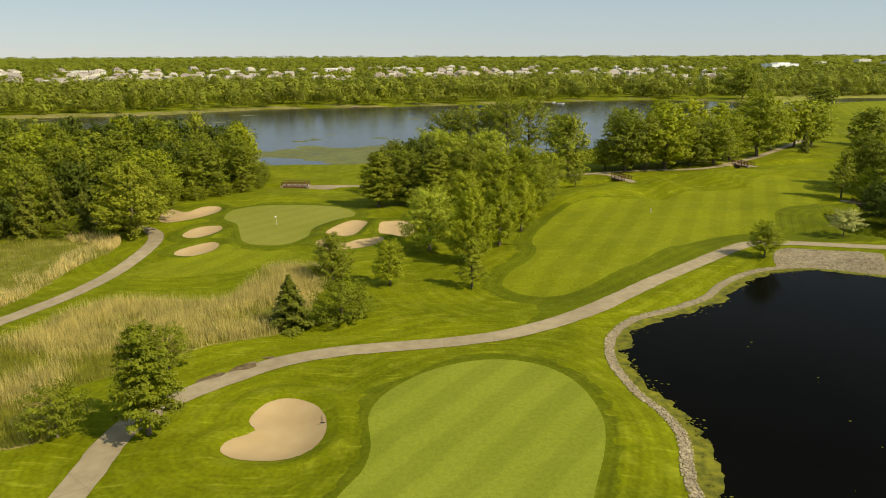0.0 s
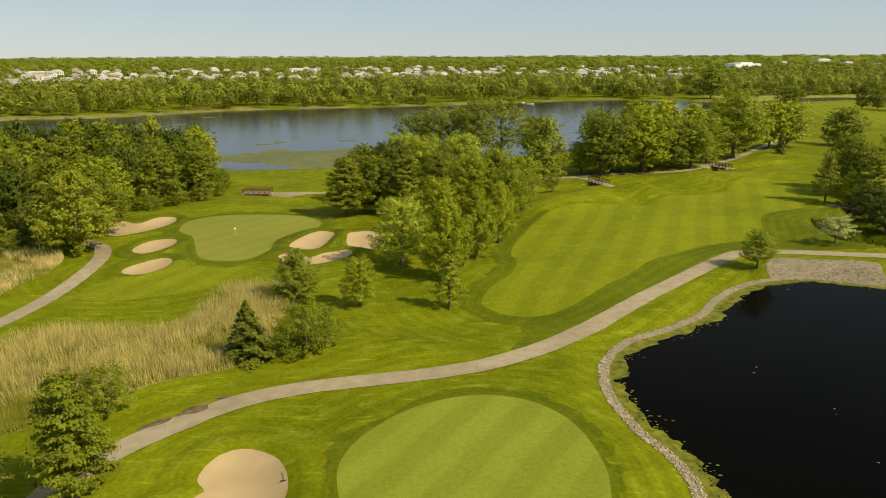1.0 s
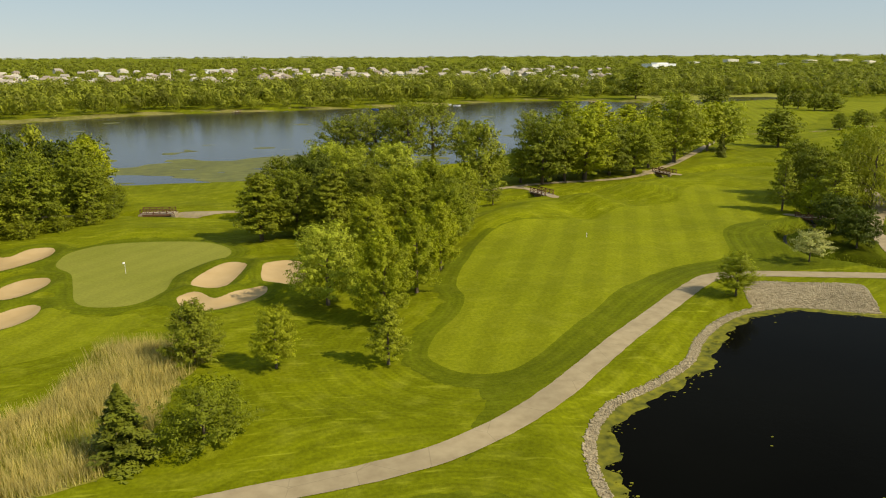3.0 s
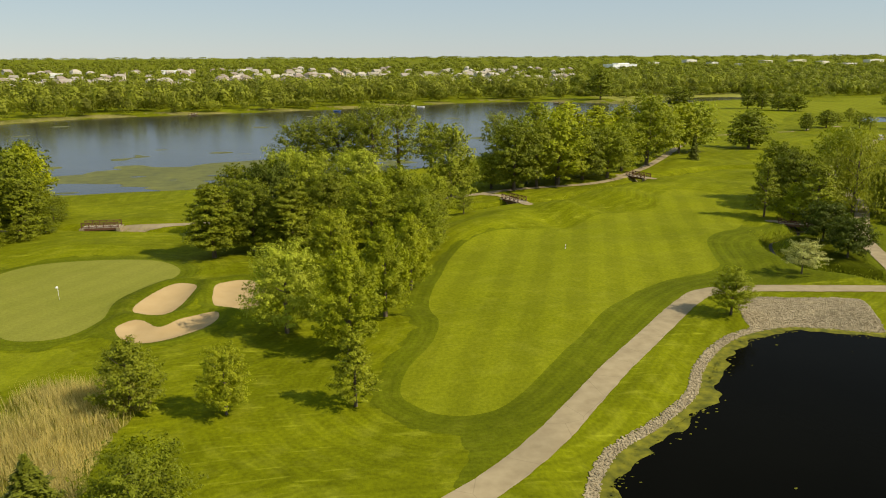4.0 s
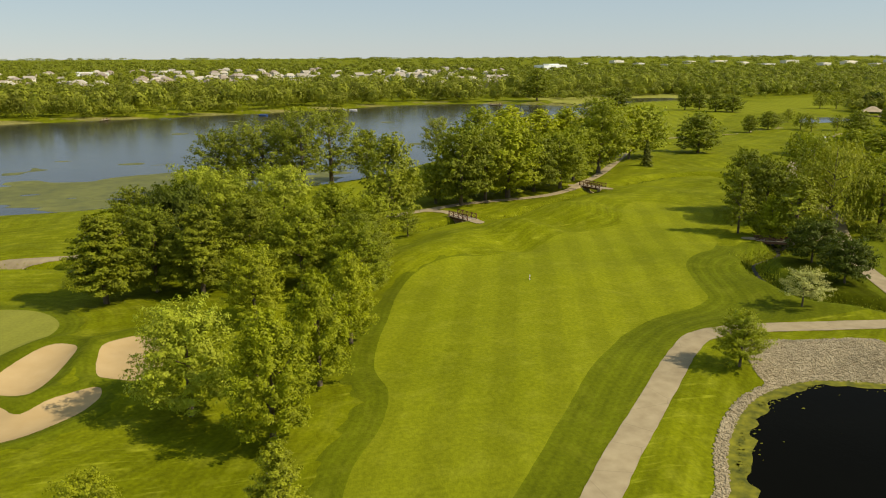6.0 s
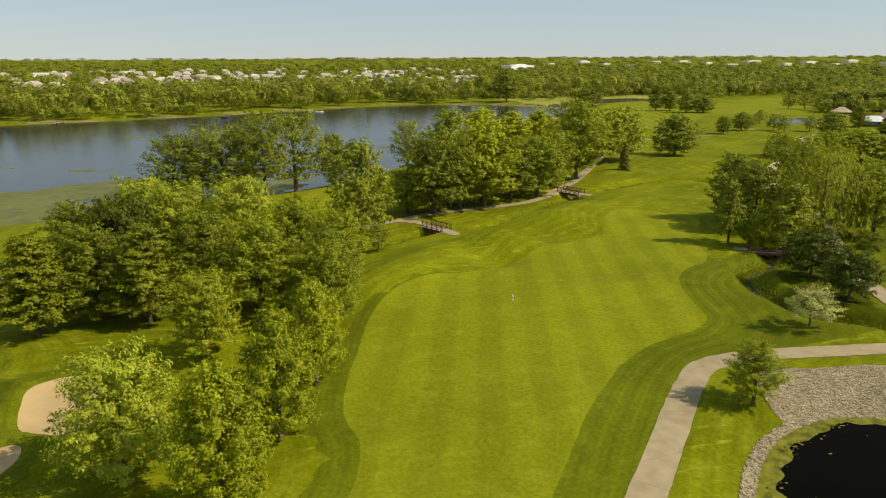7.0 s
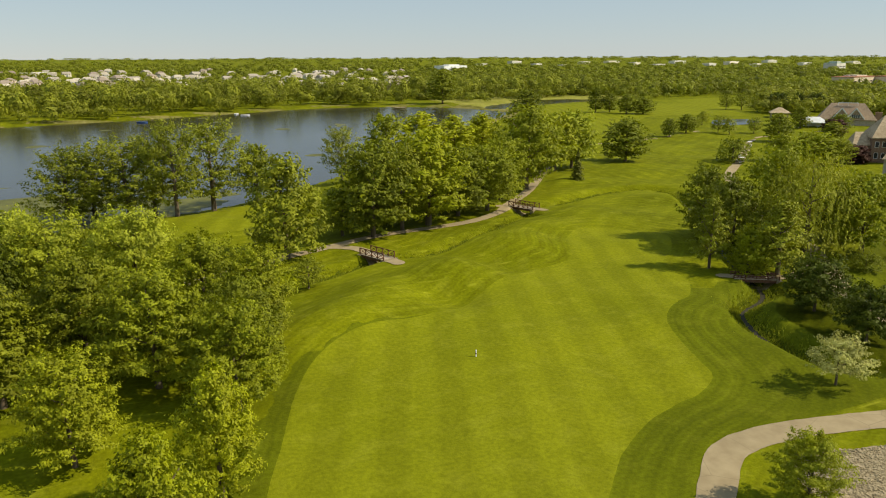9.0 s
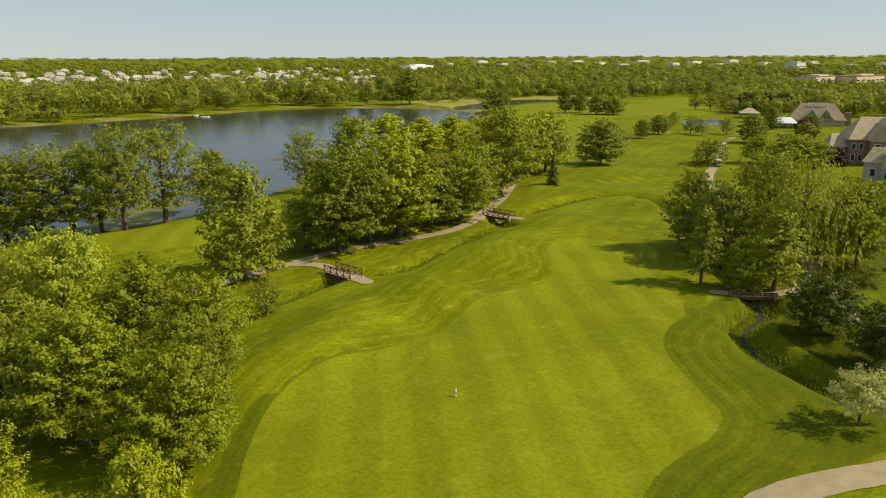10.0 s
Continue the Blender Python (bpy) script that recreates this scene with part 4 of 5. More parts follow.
ok &= ~((az > 0.30) & (d < 720)) & ~((np.abs(az - 0.905) < 0.05) & (d > 950) & (d < 1400))
ok &= ~((az < 0.36) & (d > 880) & (d < 2000) & (rn.uniform(size=13000) < 0.6))
x, y, d = x[ok][:6800], y[ok][:6800], d[ok][:6800]
rows = trees_at(x, y, rn, (0.7, 1.3), (6.5, 12.5))
rows[:, 3] *= np.maximum(5.0, d * 0.0052)
rows[d < 1000, 4] *= 1.15
rows[(d > 2300) & (d < 3300) & (x > 0.5 * y), 4] *= 0.85
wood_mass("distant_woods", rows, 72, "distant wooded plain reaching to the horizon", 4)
x, y = rn.uniform(255, 520, 500), rn.uniform(560, 720, 500)
ok = clear_of(x, y, (LAKE_ROUGH, 25), (FIELD_ROUGH, 12), (MARSH_ROUGH, 12)) & ((y > 640) | (rn.uniform(size=500) < 0.15))
wood_mass("marsh_thickets", trees_at(x[ok], y[ok], rn, (3, 6), (4, 9)), 220, "scrub round the distant marsh", 5)
az, d = np.radians(rn.uniform(43, 64, 500)), rn.uniform(560, 760, 500)
wood_mass("course_woods", trees_at(d * np.sin(az), d * np.cos(az), rn, (4, 7), (8, 13)), 220, "belt of woods behind the far fairways", 6)
x, y = rn.uniform(-330, -160, 330), rn.uniform(170, 440, 330)
ok = clear_of(x, y, (LAKE_ROUGH, 12))
wood_mass("shore_woods", trees_at(x[ok], y[ok], rn, (4, 6), (10, 14)), 220, "thick green woods on the near lake shore", 7)

# ---- distant houses ----


def box(verts, faces, x0, x1, y0, y1, z0, z1):
    b = len(verts)
    verts += [(x, y, z) for z in (z0, z1) for x, y in ((x0, y0), (x1, y0), (x1, y1), (x0, y1))]
    faces += [tuple(b + i for i in q) for q in ((3, 2, 1, 0), (4, 5, 6, 7), (0, 1, 5, 4), (1, 2, 6, 5), (2, 3, 7, 6), (3, 0, 4, 7))]


def hip_roof(verts, faces, x0, x1, y0, y1, z, rise, inset, over=0.5):
    """A roof with its ridge along x; inset 0 makes a gable, a larger one a hip."""
    x0, x1, y0, y1 = x0 - over, x1 + over, y0 - over, y1 + over
    b, ym = len(verts), (y0 + y1) / 2
    verts += [(x0, y0, z), (x1, y0, z), (x1, y1, z), (x0, y1, z), (x0 + inset, ym, z + rise), (x1 - inset, ym, z + rise)]
    verts += [(x0, y0, z - 0.3), (x1, y0, z - 0.3), (x1, y1, z - 0.3), (x0, y1, z - 0.3)]
    faces += [tuple(b + i for i in q) for q in ((0, 1, 5, 4), (2, 3, 4, 5), (1, 2, 5), (3, 0, 4), (6, 7, 1, 0), (7, 8, 2, 1), (8, 9, 3, 2), (9, 6, 0, 3), (9, 8, 7, 6))]


def far_house(wide, deep, wall_m, roof_m, inset):
    house = new("house")
    v, f = [], []
    box(v, f, -wide / 2, wide / 2, -deep / 2, deep / 2, -1, 5.6)
    box(v, f, wide * 0.1, wide * 0.42, -deep / 2 - 3, -deep / 2, -1, 5.2)
    mesh_object("wall", v, f, wall_m, house)
    v, f = [], []
    hip_roof(v, f, -wide / 2, wide / 2, -deep / 2, deep / 2, 5.6, 3.6, inset)
    mesh_object("roof", v, f, roof_m, house)
    for wx in (-wide * 0.34, -wide * 0.12, wide * 0.26):
        for wz in (0.9, 3.6):
            v, f = [], []
            yy = -deep / 2 - (3 if wx > 0 else 0)
            box(v, f, wx - 0.7, wx + 0.7, yy - 0.06, yy + 0.02, wz, wz + 1.5)
            mesh_object("window", v, f, M_GLASS, house)
    return house


M_WALLS = [plain("house_wall_cream", (0.66, 0.58, 0.46), (0.80, 0.73, 0.60), 0.5), plain("house_wall_tan", (0.52, 0.42, 0.30), (0.64, 0.53, 0.40), 0.5), plain("house_wall_grey", (0.56, 0.53, 0.47), (0.70, 0.66, 0.58), 0.5)]
M_ROOFS = [plain("roof_grey", (0.28, 0.24, 0.19), (0.40, 0.35, 0.28), 0.8), plain("roof_brown", (0.22, 0.17, 0.13), (0.33, 0.27, 0.21), 0.8), plain("roof_pale", (0.40, 0.35, 0.27), (0.52, 0.46, 0.36), 0.8)]
TEXT_H = ("cream two-storey suburban house with a grey roof", "tan two-storey suburban house with a brown hip roof", "grey two-storey suburban house with a pale roof")
models = [far_house(15, 10, M_WALLS[i], M_ROOFS[i], (0.6, 4.5, 4.0)[i]) for i in range(3)]
for k, (x, y) in enumerate(HOUSES):
    i = k % 3
    m = pose(x, y, height_at(x, y) + 0.4, 0, 0, rf.uniform(-5, 60)) @ Matrix.Scale(rf.uniform(0.85, 1.2), 4)
    if k < 3:
        models[i].matrix_basis = m
        ob = models[i]
    else:
        ob = copy_thing(models[i], m @ Matrix.Diagonal((*[1 / s for s in models[i].scale], 1)))
    tagged(ob, TEXT_H[i], "house", "houses of the suburb beyond the lake")


def hall(name, x, y, wide, deep, tall, turn, wall_m, roof_m, label):
    """A long low flat-roofed building far off, with a parapet and a band of windows."""
    b = new(name)
    v, f = [], []
    box(v, f, -wide / 2, wide / 2, -deep / 2, deep / 2, -2, tall)
    box(v, f, -wide * 0.2, wide * 0.25, -deep * 0.3, deep * 0.3, tall, tall * 1.25)
    mesh_object("wall", v, f, wall_m, b)
    v, f = [], []
    box(v, f, -wide / 2 - 0.4, wide / 2 + 0.4, -deep / 2 - 0.4, deep / 2 + 0.4, tall, tall + 0.8)
    mesh_object("roof", v, f, roof_m, b)
    for i in range(6):
        v, f = [], []
        wx = wide * (-0.42 + 0.168 * i)
        box(v, f, wx - wide * 0.05, wx + wide * 0.05, -deep / 2 - 0.15, -deep / 2 + 0.05, tall * 0.35, tall * 0.5)
        mesh_object("window", v, f, M_GLASS, b)
    b.matrix_basis = pose(x, y, height_at(x, y), 0, 0, turn)
    return tagged(b, label, "building")


M_TEAL = plain("teal_roof", (0.10, 0.30, 0.28), (0.16, 0.38, 0.36), 0.3)
M_TILE = plain("red_tile_roof", (0.28, 0.10, 0.05), (0.38, 0.16, 0.09), 0.5)


def far_point(azimuth, d):
    return d * math.sin(radians(azimuth)), d * math.cos(radians(azimuth))


hall("warehouse", *far_point(24.6, 1950), 80, 35, 13, 20, M_WHITE, M_WHITE, "long white flat-roofed warehouse above the trees")
hall("office_block", *far_point(50.6, 2200), 42, 34, 15, 10, M_WALLS[2], M_TEAL, "pale office block with a teal roof")
hall("shopping_hall", *far_point(50.6, 1140), 70, 26, 9, 15, M_WALLS[1], M_TILE, "long tan building with red tile roofs")
hall("shopping_hall", *far_point(53.2, 1190), 80, 26, 9, 10, M_WALLS[1], M_TILE, "long tan building with red tile roofs")
for az, d, w in ((27, 2700, 70), (29.5, 3000, 110), (31, 2600, 60), (33, 2450, 80), (34.5, 2900, 90), (36.5, 3100, 150), (38, 2700, 70), (39.5, 2500, 110), (41, 3000, 160), (43, 2600, 90), (44.5, 2800, 130), (46, 2500, 80), (47, 3100, 150), (49, 2700, 120), (52, 2900, 160), (54, 2500, 120), (56, 2600, 130), (58, 2900, 150)):
    hall("warehouse", *far_point(az, d), w * 0.5, 24, 6.0 + 1.2 * (az % 3), 18, M_WALLS[(0, 2)[int(az) % 2]], M_WALLS[2], "distant pale warehouse on the wooded plain")
for az, d, w in ((-31, 1500, 110), (-25.5, 1700, 80), (-15.5, 1600, 60), (-8, 1750, 120), (-3, 1800, 90)):
    hall("apartment_row", *far_point(az, d), w * 0.7, 20, 6.5, 15, M_WHITE, M_WALLS[0], "distant row of white buildings beyond the lake")

# ---- reeds ----


def reeds(name, line, count, material, tall, seed, label, keep, north=0.0, beside=None):
    rng = np.random.RandomState(seed)
    lo, hi = line.min(0), line.max(0)
    out = []
    while len(out) < count:
        x, y = rng.uniform(lo[0], hi[0], 4000), rng.uniform(lo[1], hi[1], 4000)
        ok = inside(x, y, line) & (soft_noise(x, y, 13, 41) * keep + soft_noise(x, y, 4, 42) * 0.3 + north * np.clip((y - 66) / 14, -1, 1) + rng.uniform(-0.35, 0.35, 4000) > -0.05)
        if beside is not None:
            ok &= line_distance(x, y, beside, False) < 12.0 + 4.0 * soft_noise(x, y, 9, 43)
        out += list(zip(x[ok], y[ok]))
    out = np.array(out[:count])
    z = np.array([height_at(a, b) for a, b in out]) - 0.05
    foot = np.column_stack([out, z])
    hgt = tall * rng.uniform(0.55, 1.2, count)
    a = rng.uniform(0, 2 * math.pi, count)
    wide = np.column_stack([np.cos(a), np.sin(a), np.zeros(count)]) * rng.uniform(0.035, 0.075, count)[:, None]
    bend = np.column_stack([rng.normal(-0.12, 0.2, count), rng.normal(0.08, 0.2, count), np.ones(count)])
    top = foot + bend * hgt[:, None]
    quads = np.stack([foot - wide * 0.6, foot + wide * 0.6, top], 1)
    return tagged(fast_mesh(name, quads, 3, material), label, "reeds", kind="stuff")


reeds("reeds", REEDS_1, 30000, LEAF["reed"], 1.8, 1, "tall dry straw-coloured reeds in a hollow", 1.0, 0.3)
reeds("reeds", REEDS_1, 44000, LEAF["reed_green"], 1.1, 2, "fresh green shoots among the dry reeds", -0.4, -0.25)
reeds("reeds", REEDS_2, 6000, LEAF["reed"], 1.5, 3, "tall dry reeds beside the cart path", 0.5, 0.0, PATH_2)
reeds("reeds", REEDS_2, 22000, LEAF["reed_green"], 0.9, 4, "green undergrowth among dry reeds", -0.7)

rt = np.random.RandomState(17)


def tufts(name, line, count, spread, tall, material, label):
    """Blades of long grass on both sides of a line in the plan."""
    k = rt.randint(0, len(line) - 1, count)
    mid = line[k] + (line[k + 1] - line[k]) * rt.uniform(0, 1, (count, 1))
    side = unit(line[k + 1] - line[k])[:, ::-1] * np.array((1, -1))
    x, y = (mid + side * (rt.choice((-1, 1), count) * (0.35 + np.abs(rt.normal(0, spread, count))))[:, None]).T
    foot = np.column_stack([x, y, heights(x, y) - 0.04])
    a = rt.uniform(0, 2 * math.pi, count)
    wide = np.column_stack([np.cos(a), np.sin(a), np.zeros(count)]) * rt.uniform(0.06, 0.14, count)[:, None]
    top = foot + np.column_stack([rt.normal(0, 0.3, (count, 2)), np.ones(count)]) * (tall * rt.uniform(0.5, 1.3, count))[:, None]
    return tagged(fast_mesh(name, np.stack([foot - wide, foot + wide, top], 1), 3, material), label, "grass", kind="stuff")


tufts("bank_grass", CREEK_1[12:], 18000, 1.0, 0.38, LEAF["open"], "long green grass on the creek banks")

# floating flecks of algae off the pond edge
ax, ay = rt.uniform(18, 78, 90000), rt.uniform(20, 104, 90000)
ad = np.where(inside(ax, ay, POND), -1, 1) * line_distance(ax, ay, POND, True)
ok = (ad < 0.3) & (rt.uniform(size=90000) < np.exp(ad / 0.45) * (0.25 + 0.9 * (soft_noise(ax, ay, 9, 71) > 0)) + 0.0003)
verts, faces = [], []
for fx, fy in zip(ax[ok].tolist(), ay[ok].tolist()):
    fr, b = rt.uniform(0.04, 0.15), len(verts)
    for k in range(7):
        rr = fr * rt.uniform(0.55, 1.2)
        verts.append((fx + rr * 1.4 * math.cos(k * 0.898), fy + rr * math.sin(k * 0.898), -0.97))
    faces.append(tuple(range(b, b + 7)))
tagged(mesh_object("algae", verts, faces, M_ALGAE), "loose flecks of floating yellow-green algae", "algae", kind="stuff")

# ---- riprap round the pond ----
ROCKS = spline([(64, 113), (72, 111.5), (80, 109), (78, 103.5), (75, 98.5), (66, 102.6), (60, 103), (59.5, 106.5)])
D_ROCKS = area_distance(XX, YY, ROCKS)
band = np.maximum.reduce([1.1 - D_POND, D_POND - 2.2, XX - 76.0, 15 - YY])
riprap = tagged(patch("riprap_bank", np.minimum(band + 0.8 * rag, D_ROCKS + 1.2 * rag), M_GRAVEL, 0.03), "pale grey-brown riprap stones lining the pond bank", "riprap", kind="structure")
rs = np.random.RandomState(9)


def stone_shape(seed):
    bm = bmesh.new()
    bmesh.ops.create_icosphere(bm, subdivisions=1, radius=0.5)
    r = random.Random(seed)
    for v in bm.verts:
        v.co *= r.uniform(0.72, 1.15)
    co = np.array([v.co[:] for v in bm.verts])
    fa = [tuple(v.index for v in f.verts) for f in bm.faces]
    bm.free()
    return co * (1.15, 0.9, 0.65), fa


SHAPES = [stone_shape(s) for s in range(5)]
sx, sy = rs.uniform(18, 82, 190000), rs.uniform(18, 114, 190000)
sd = line_distance(sx, sy, POND, True)
sd = np.where(inside(sx, sy, POND), -sd, sd)
hit_band = (sd > 1.05) & (sd < 2.35) & (sx < 76)
hit_rocks = inside(sx, sy, ROCKS)
ok = hit_band | hit_rocks
sx, sy = sx[ok], sy[ok]
close = np.argsort(np.hypot(sx - 48, sy - 88))
stone_meshes = []
for co, fa in SHAPES:
    me = bpy.data.meshes.new("stone")
    me.from_pydata([tuple(c) for c in co], [], fa)
    me.materials.append(M_STONE)
    stone_meshes.append(me)
verts, faces = [], []
for n, k in enumerate(close):
    x, y = float(sx[k]), float(sy[k])
    size = rs.uniform(0.13, 0.32)
    m = pose(x, y, height_at(x, y) + 0.06, rs.uniform(-25, 25), rs.uniform(-25, 25), rs.uniform(0, 360)) @ Matrix.Scale(size, 4)
    if n < 300:
        ob = new("stone", stone_meshes[n % 5])
        ob.parent, ob.matrix_basis = riprap, m
    else:
        co, fa = SHAPES[n % 5]
        b = len(verts)
        mm = np.array(m)
        verts += (co @ mm[:3, :3].T + mm[:3, 3]).tolist()
        faces += [tuple(i + b for i in f) for f in fa]
rest = mesh_object("stones", verts, faces, M_STONE, riprap)
tagged(rest, kind="stuff")

# ---- footbridges ----


def part(name, build, material, parent, label=""):
    v, f = [], []
    build(v, f)
    return mesh_object(name, v, f, material, parent, False, label)


def beam(v, f, a, b, t):
    """A square bar of thickness t from a to b."""
    a, b = np.array(a, float), np.array(b, float)
    ahead = unit(b - a)
    side = unit(np.cross(ahead, (0.01, 0.02, 1.0) if abs(ahead[2]) < 0.9 else (1.0, 0.0, 0.0)))
    top = np.cross(side, ahead)
    k = len(v)
    for p in (a, b):
        for s, u in ((-1, -1), (1, -1), (1, 1), (-1, 1)):
            v.append(tuple(p + (side * s + top * u) * t / 2))
    f += [tuple(k + i for i in q) for q in ((3, 2, 1, 0), (4, 5, 6, 7), (0, 1, 5, 4), (1, 2, 6, 5), (2, 3, 7, 6), (3, 0, 4, 7))]


def footbridge(x, y, z, turn, length, wide, bays, label, tall=1.15):
    """A timber footbridge along local x: girders, planks, two braced railings and stone abutments."""
    br = new("footbridge")
    half = length / 2
    planks = int(length / 0.36)
    for i in range(planks):
        px = -half + (i + 0.5) * length / planks
        part("plank", lambda v, f: box(v, f, px - 0.165, px + 0.165, -wide / 2, wide / 2, -0.08, 0.0), M_DECK, br)
    for s in (-1, 1):
        yy = s * (wide / 2 - 0.1)
        part("girder", lambda v, f: box(v, f, -half, half, yy - 0.12, yy + 0.12, -0.55, -0.08), M_WOOD, br)
        part("handrail", lambda v, f: beam(v, f, (-half, yy, tall), (half, yy, tall), 0.13), M_WOOD, br)
        part("lower_rail", lambda v, f: beam(v, f, (-half, yy, 0.16), (half, yy, 0.16), 0.10), M_WOOD, br)
        for i in range(bays + 1):
            xx = -half + length * i / bays
            part("post", lambda v, f: box(v, f, xx - 0.08, xx + 0.08, yy - 0.08, yy + 0.08, -0.08, tall + 0.08), M_WOOD, br)
            if i < bays:
                x2 = xx + length / bays
                part("brace", lambda v, f: (beam(v, f, (xx, yy, 0.16), (x2, yy, tall), 0.07), beam(v, f, (xx, yy + 0.02, tall), (x2, yy + 0.02, 0.16), 0.07)), M_WOOD, br)
    for s in (-1, 1):
        part("abutment", lambda v, f: box(v, f, s * half - 0.45, s * half + 0.45, -wide / 2 - 0.3, wide / 2 + 0.3, -1.7, -0.12), M_GRAVEL, br)
    br.matrix_basis = pose(x, y, z, 0, 0, turn)
    return tagged(br, label, "bridge", "footbridges over the creek")


footbridge(-41.6, 185.6, 0.15, -3, 7.4, 2.8, 5, "long brown timber footbridge with braced railings", 1.05)
footbridge(53.4, 195.0, 0.12, -68, 6.4, 2.8, 4, "brown timber footbridge with braced railings over a creek", 1.1)
footbridge(100.6, 222.4, 0.12, -68, 7.2, 2.8, 5, "brown timber footbridge beside the tree grove", 1.1)
footbridge(104.5, 155.7, 0.10, -33, 7.0, 2.4, 4, "low shaded timber footbridge under trees", 0.5)

# ---- flagstick, yardage post, rake ----


def flagstick(x, y):
    fs = new("flagstick")
    v, f = tube([(0, 0, -0.1), (0, 0, 1.0), (0, 0, 2.1)], (0.025, 0.025, 0.02), 8)
    mesh_object("pole", v, f, M_WHITE, fs, True)
    part("flag", lambda v, f: (v.extend([(0.0, -0.01, 2.1), (0.22, 0.05, 2.05), (0.36, -0.03, 2.02), (0.35, -0.02, 1.82), (0.2, 0.06, 1.8), (0.0, 0.0, 1.8), (0.0, 0.01, 2.1), (0.22, 0.07, 2.05), (0.36, -0.01, 2.02), (0.35, 0.0, 1.82), (0.2, 0.08, 1.8), (0.0, 0.02, 1.8)]), f.extend([(0, 1, 4, 5), (1, 2, 3, 4), (11, 10, 7, 6), (10, 9, 8, 7), (0, 6, 7, 1), (1, 7, 8, 2), (2, 8, 9, 3), (3, 9, 10, 4), (4, 10, 11, 5)])), M_WHITE, fs, "small white flag")
    v, f = tube([(0, 0, -0.12), (0, 0, 0.012)], (0.054, 0.054), 12)
    mesh_object("cup", v, f, M_GLASS, fs)
    fs.matrix_basis = pose(x, y, height_at(x, y) + 0.04, 0, 0, 200)
    return tagged(fs, "white flagstick with a small flag in a putting green", "flagstick")


flagstick(-36.0, 133.2)
mark = new("yardage_post")
part("post", lambda v, f: box(v, f, -0.07, 0.07, -0.07, 0.07, -0.1, 0.95), M_WHITE, mark)
part("band", lambda v, f: box(v, f, -0.074, 0.074, -0.074, 0.074, 0.42, 0.58), M_WOOD, mark, "dark band round the post")
part("cap", lambda v, f: box(v, f, -0.09, 0.09, -0.09, 0.09, 0.95, 1.0), M_WHITE, mark)
mark.matrix_basis = pose(48.1, 145.2, height_at(48.1, 145.2)) @ Matrix.Scale(0.85, 4)
tagged(mark, "white yardage post standing in the fairway", "marker post")
rake = new("bunker_rake")
part("handle", lambda v, f: beam(v, f, (0, 0, 0.05), (1.5, 0.1, 0.05), 0.03), M_WOOD, rake)
part("head", lambda v, f: (box(v, f, -0.05, 0.03, -0.32, 0.32, 0.03, 0.09), [box(v, f, -0.03, 0.0, -0.3 + 0.1 * i, -0.28 + 0.1 * i, -0.03, 0.03) for i in range(7)]), M_GLASS, rake)
rake.matrix_basis = pose(-12.95, 45.4, height_at(-12.95, 45.4) + 0.06, 0, 0, 100)
tagged(rake, "dark rake lying at the edge of a bunker", "rake")

# ---- houses and clubhouse on the far side ----
M_STUCCO = plain("stone_wall", (0.36, 0.30, 0.22), (0.50, 0.43, 0.33), 1.2)


def gable_y(v, f, x0, x1, y0, y1, z, rise, over=0.4):
    """A gable roof whose ridge runs along y."""
    x0, x1, y0, y1 = x0 - over, x1 + over, y0 - over, y1 + over
    b, xm = len(v), (x0 + x1) / 2
    v += [(x0, y0, z), (x1, y0, z), (x1, y1, z), (x0, y1, z), (xm, y0, z + rise), (xm, y1, z + rise), (x0, y0, z - 0.3), (x1, y0, z - 0.3), (x1, y1, z - 0.3), (x0, y1, z - 0.3)]
    f += [tuple(b + i for i in q) for q in ((3, 0, 4, 5), (1, 2, 5, 4), (0, 1, 4), (2, 3, 5), (6, 7, 1, 0), (7, 8, 2, 1), (8, 9, 3, 2), (9, 6, 0, 3), (9, 8, 7, 6))]


def house_window(house, x, y, z, w, h, face=(0, -1)):
    """A framed window on a wall that faces -y, or -x where face is (-1, 0)."""
    if face[1]:
        frame_box, pane_box = (x - w / 2, x + w / 2, y - 0.10, y + 0.02, z, z + h), (x - w / 2 + 0.12, x + w / 2 - 0.12, y - 0.13, y - 0.06, z + 0.12, z + h - 0.12)
    else:
        frame_box, pane_box = (x - 0.10, x + 0.02, y - w / 2, y + w / 2, z, z + h), (x - 0.13, x - 0.06, y - w / 2 + 0.12, y + w / 2 - 0.12, z + 0.12, z + h - 0.12)
    win = part("window", lambda v, f: box(v, f, *frame_box), M_WHITE, house)
    part("pane", lambda v, f: box(v, f, *pane_box), M_GLASS, win)


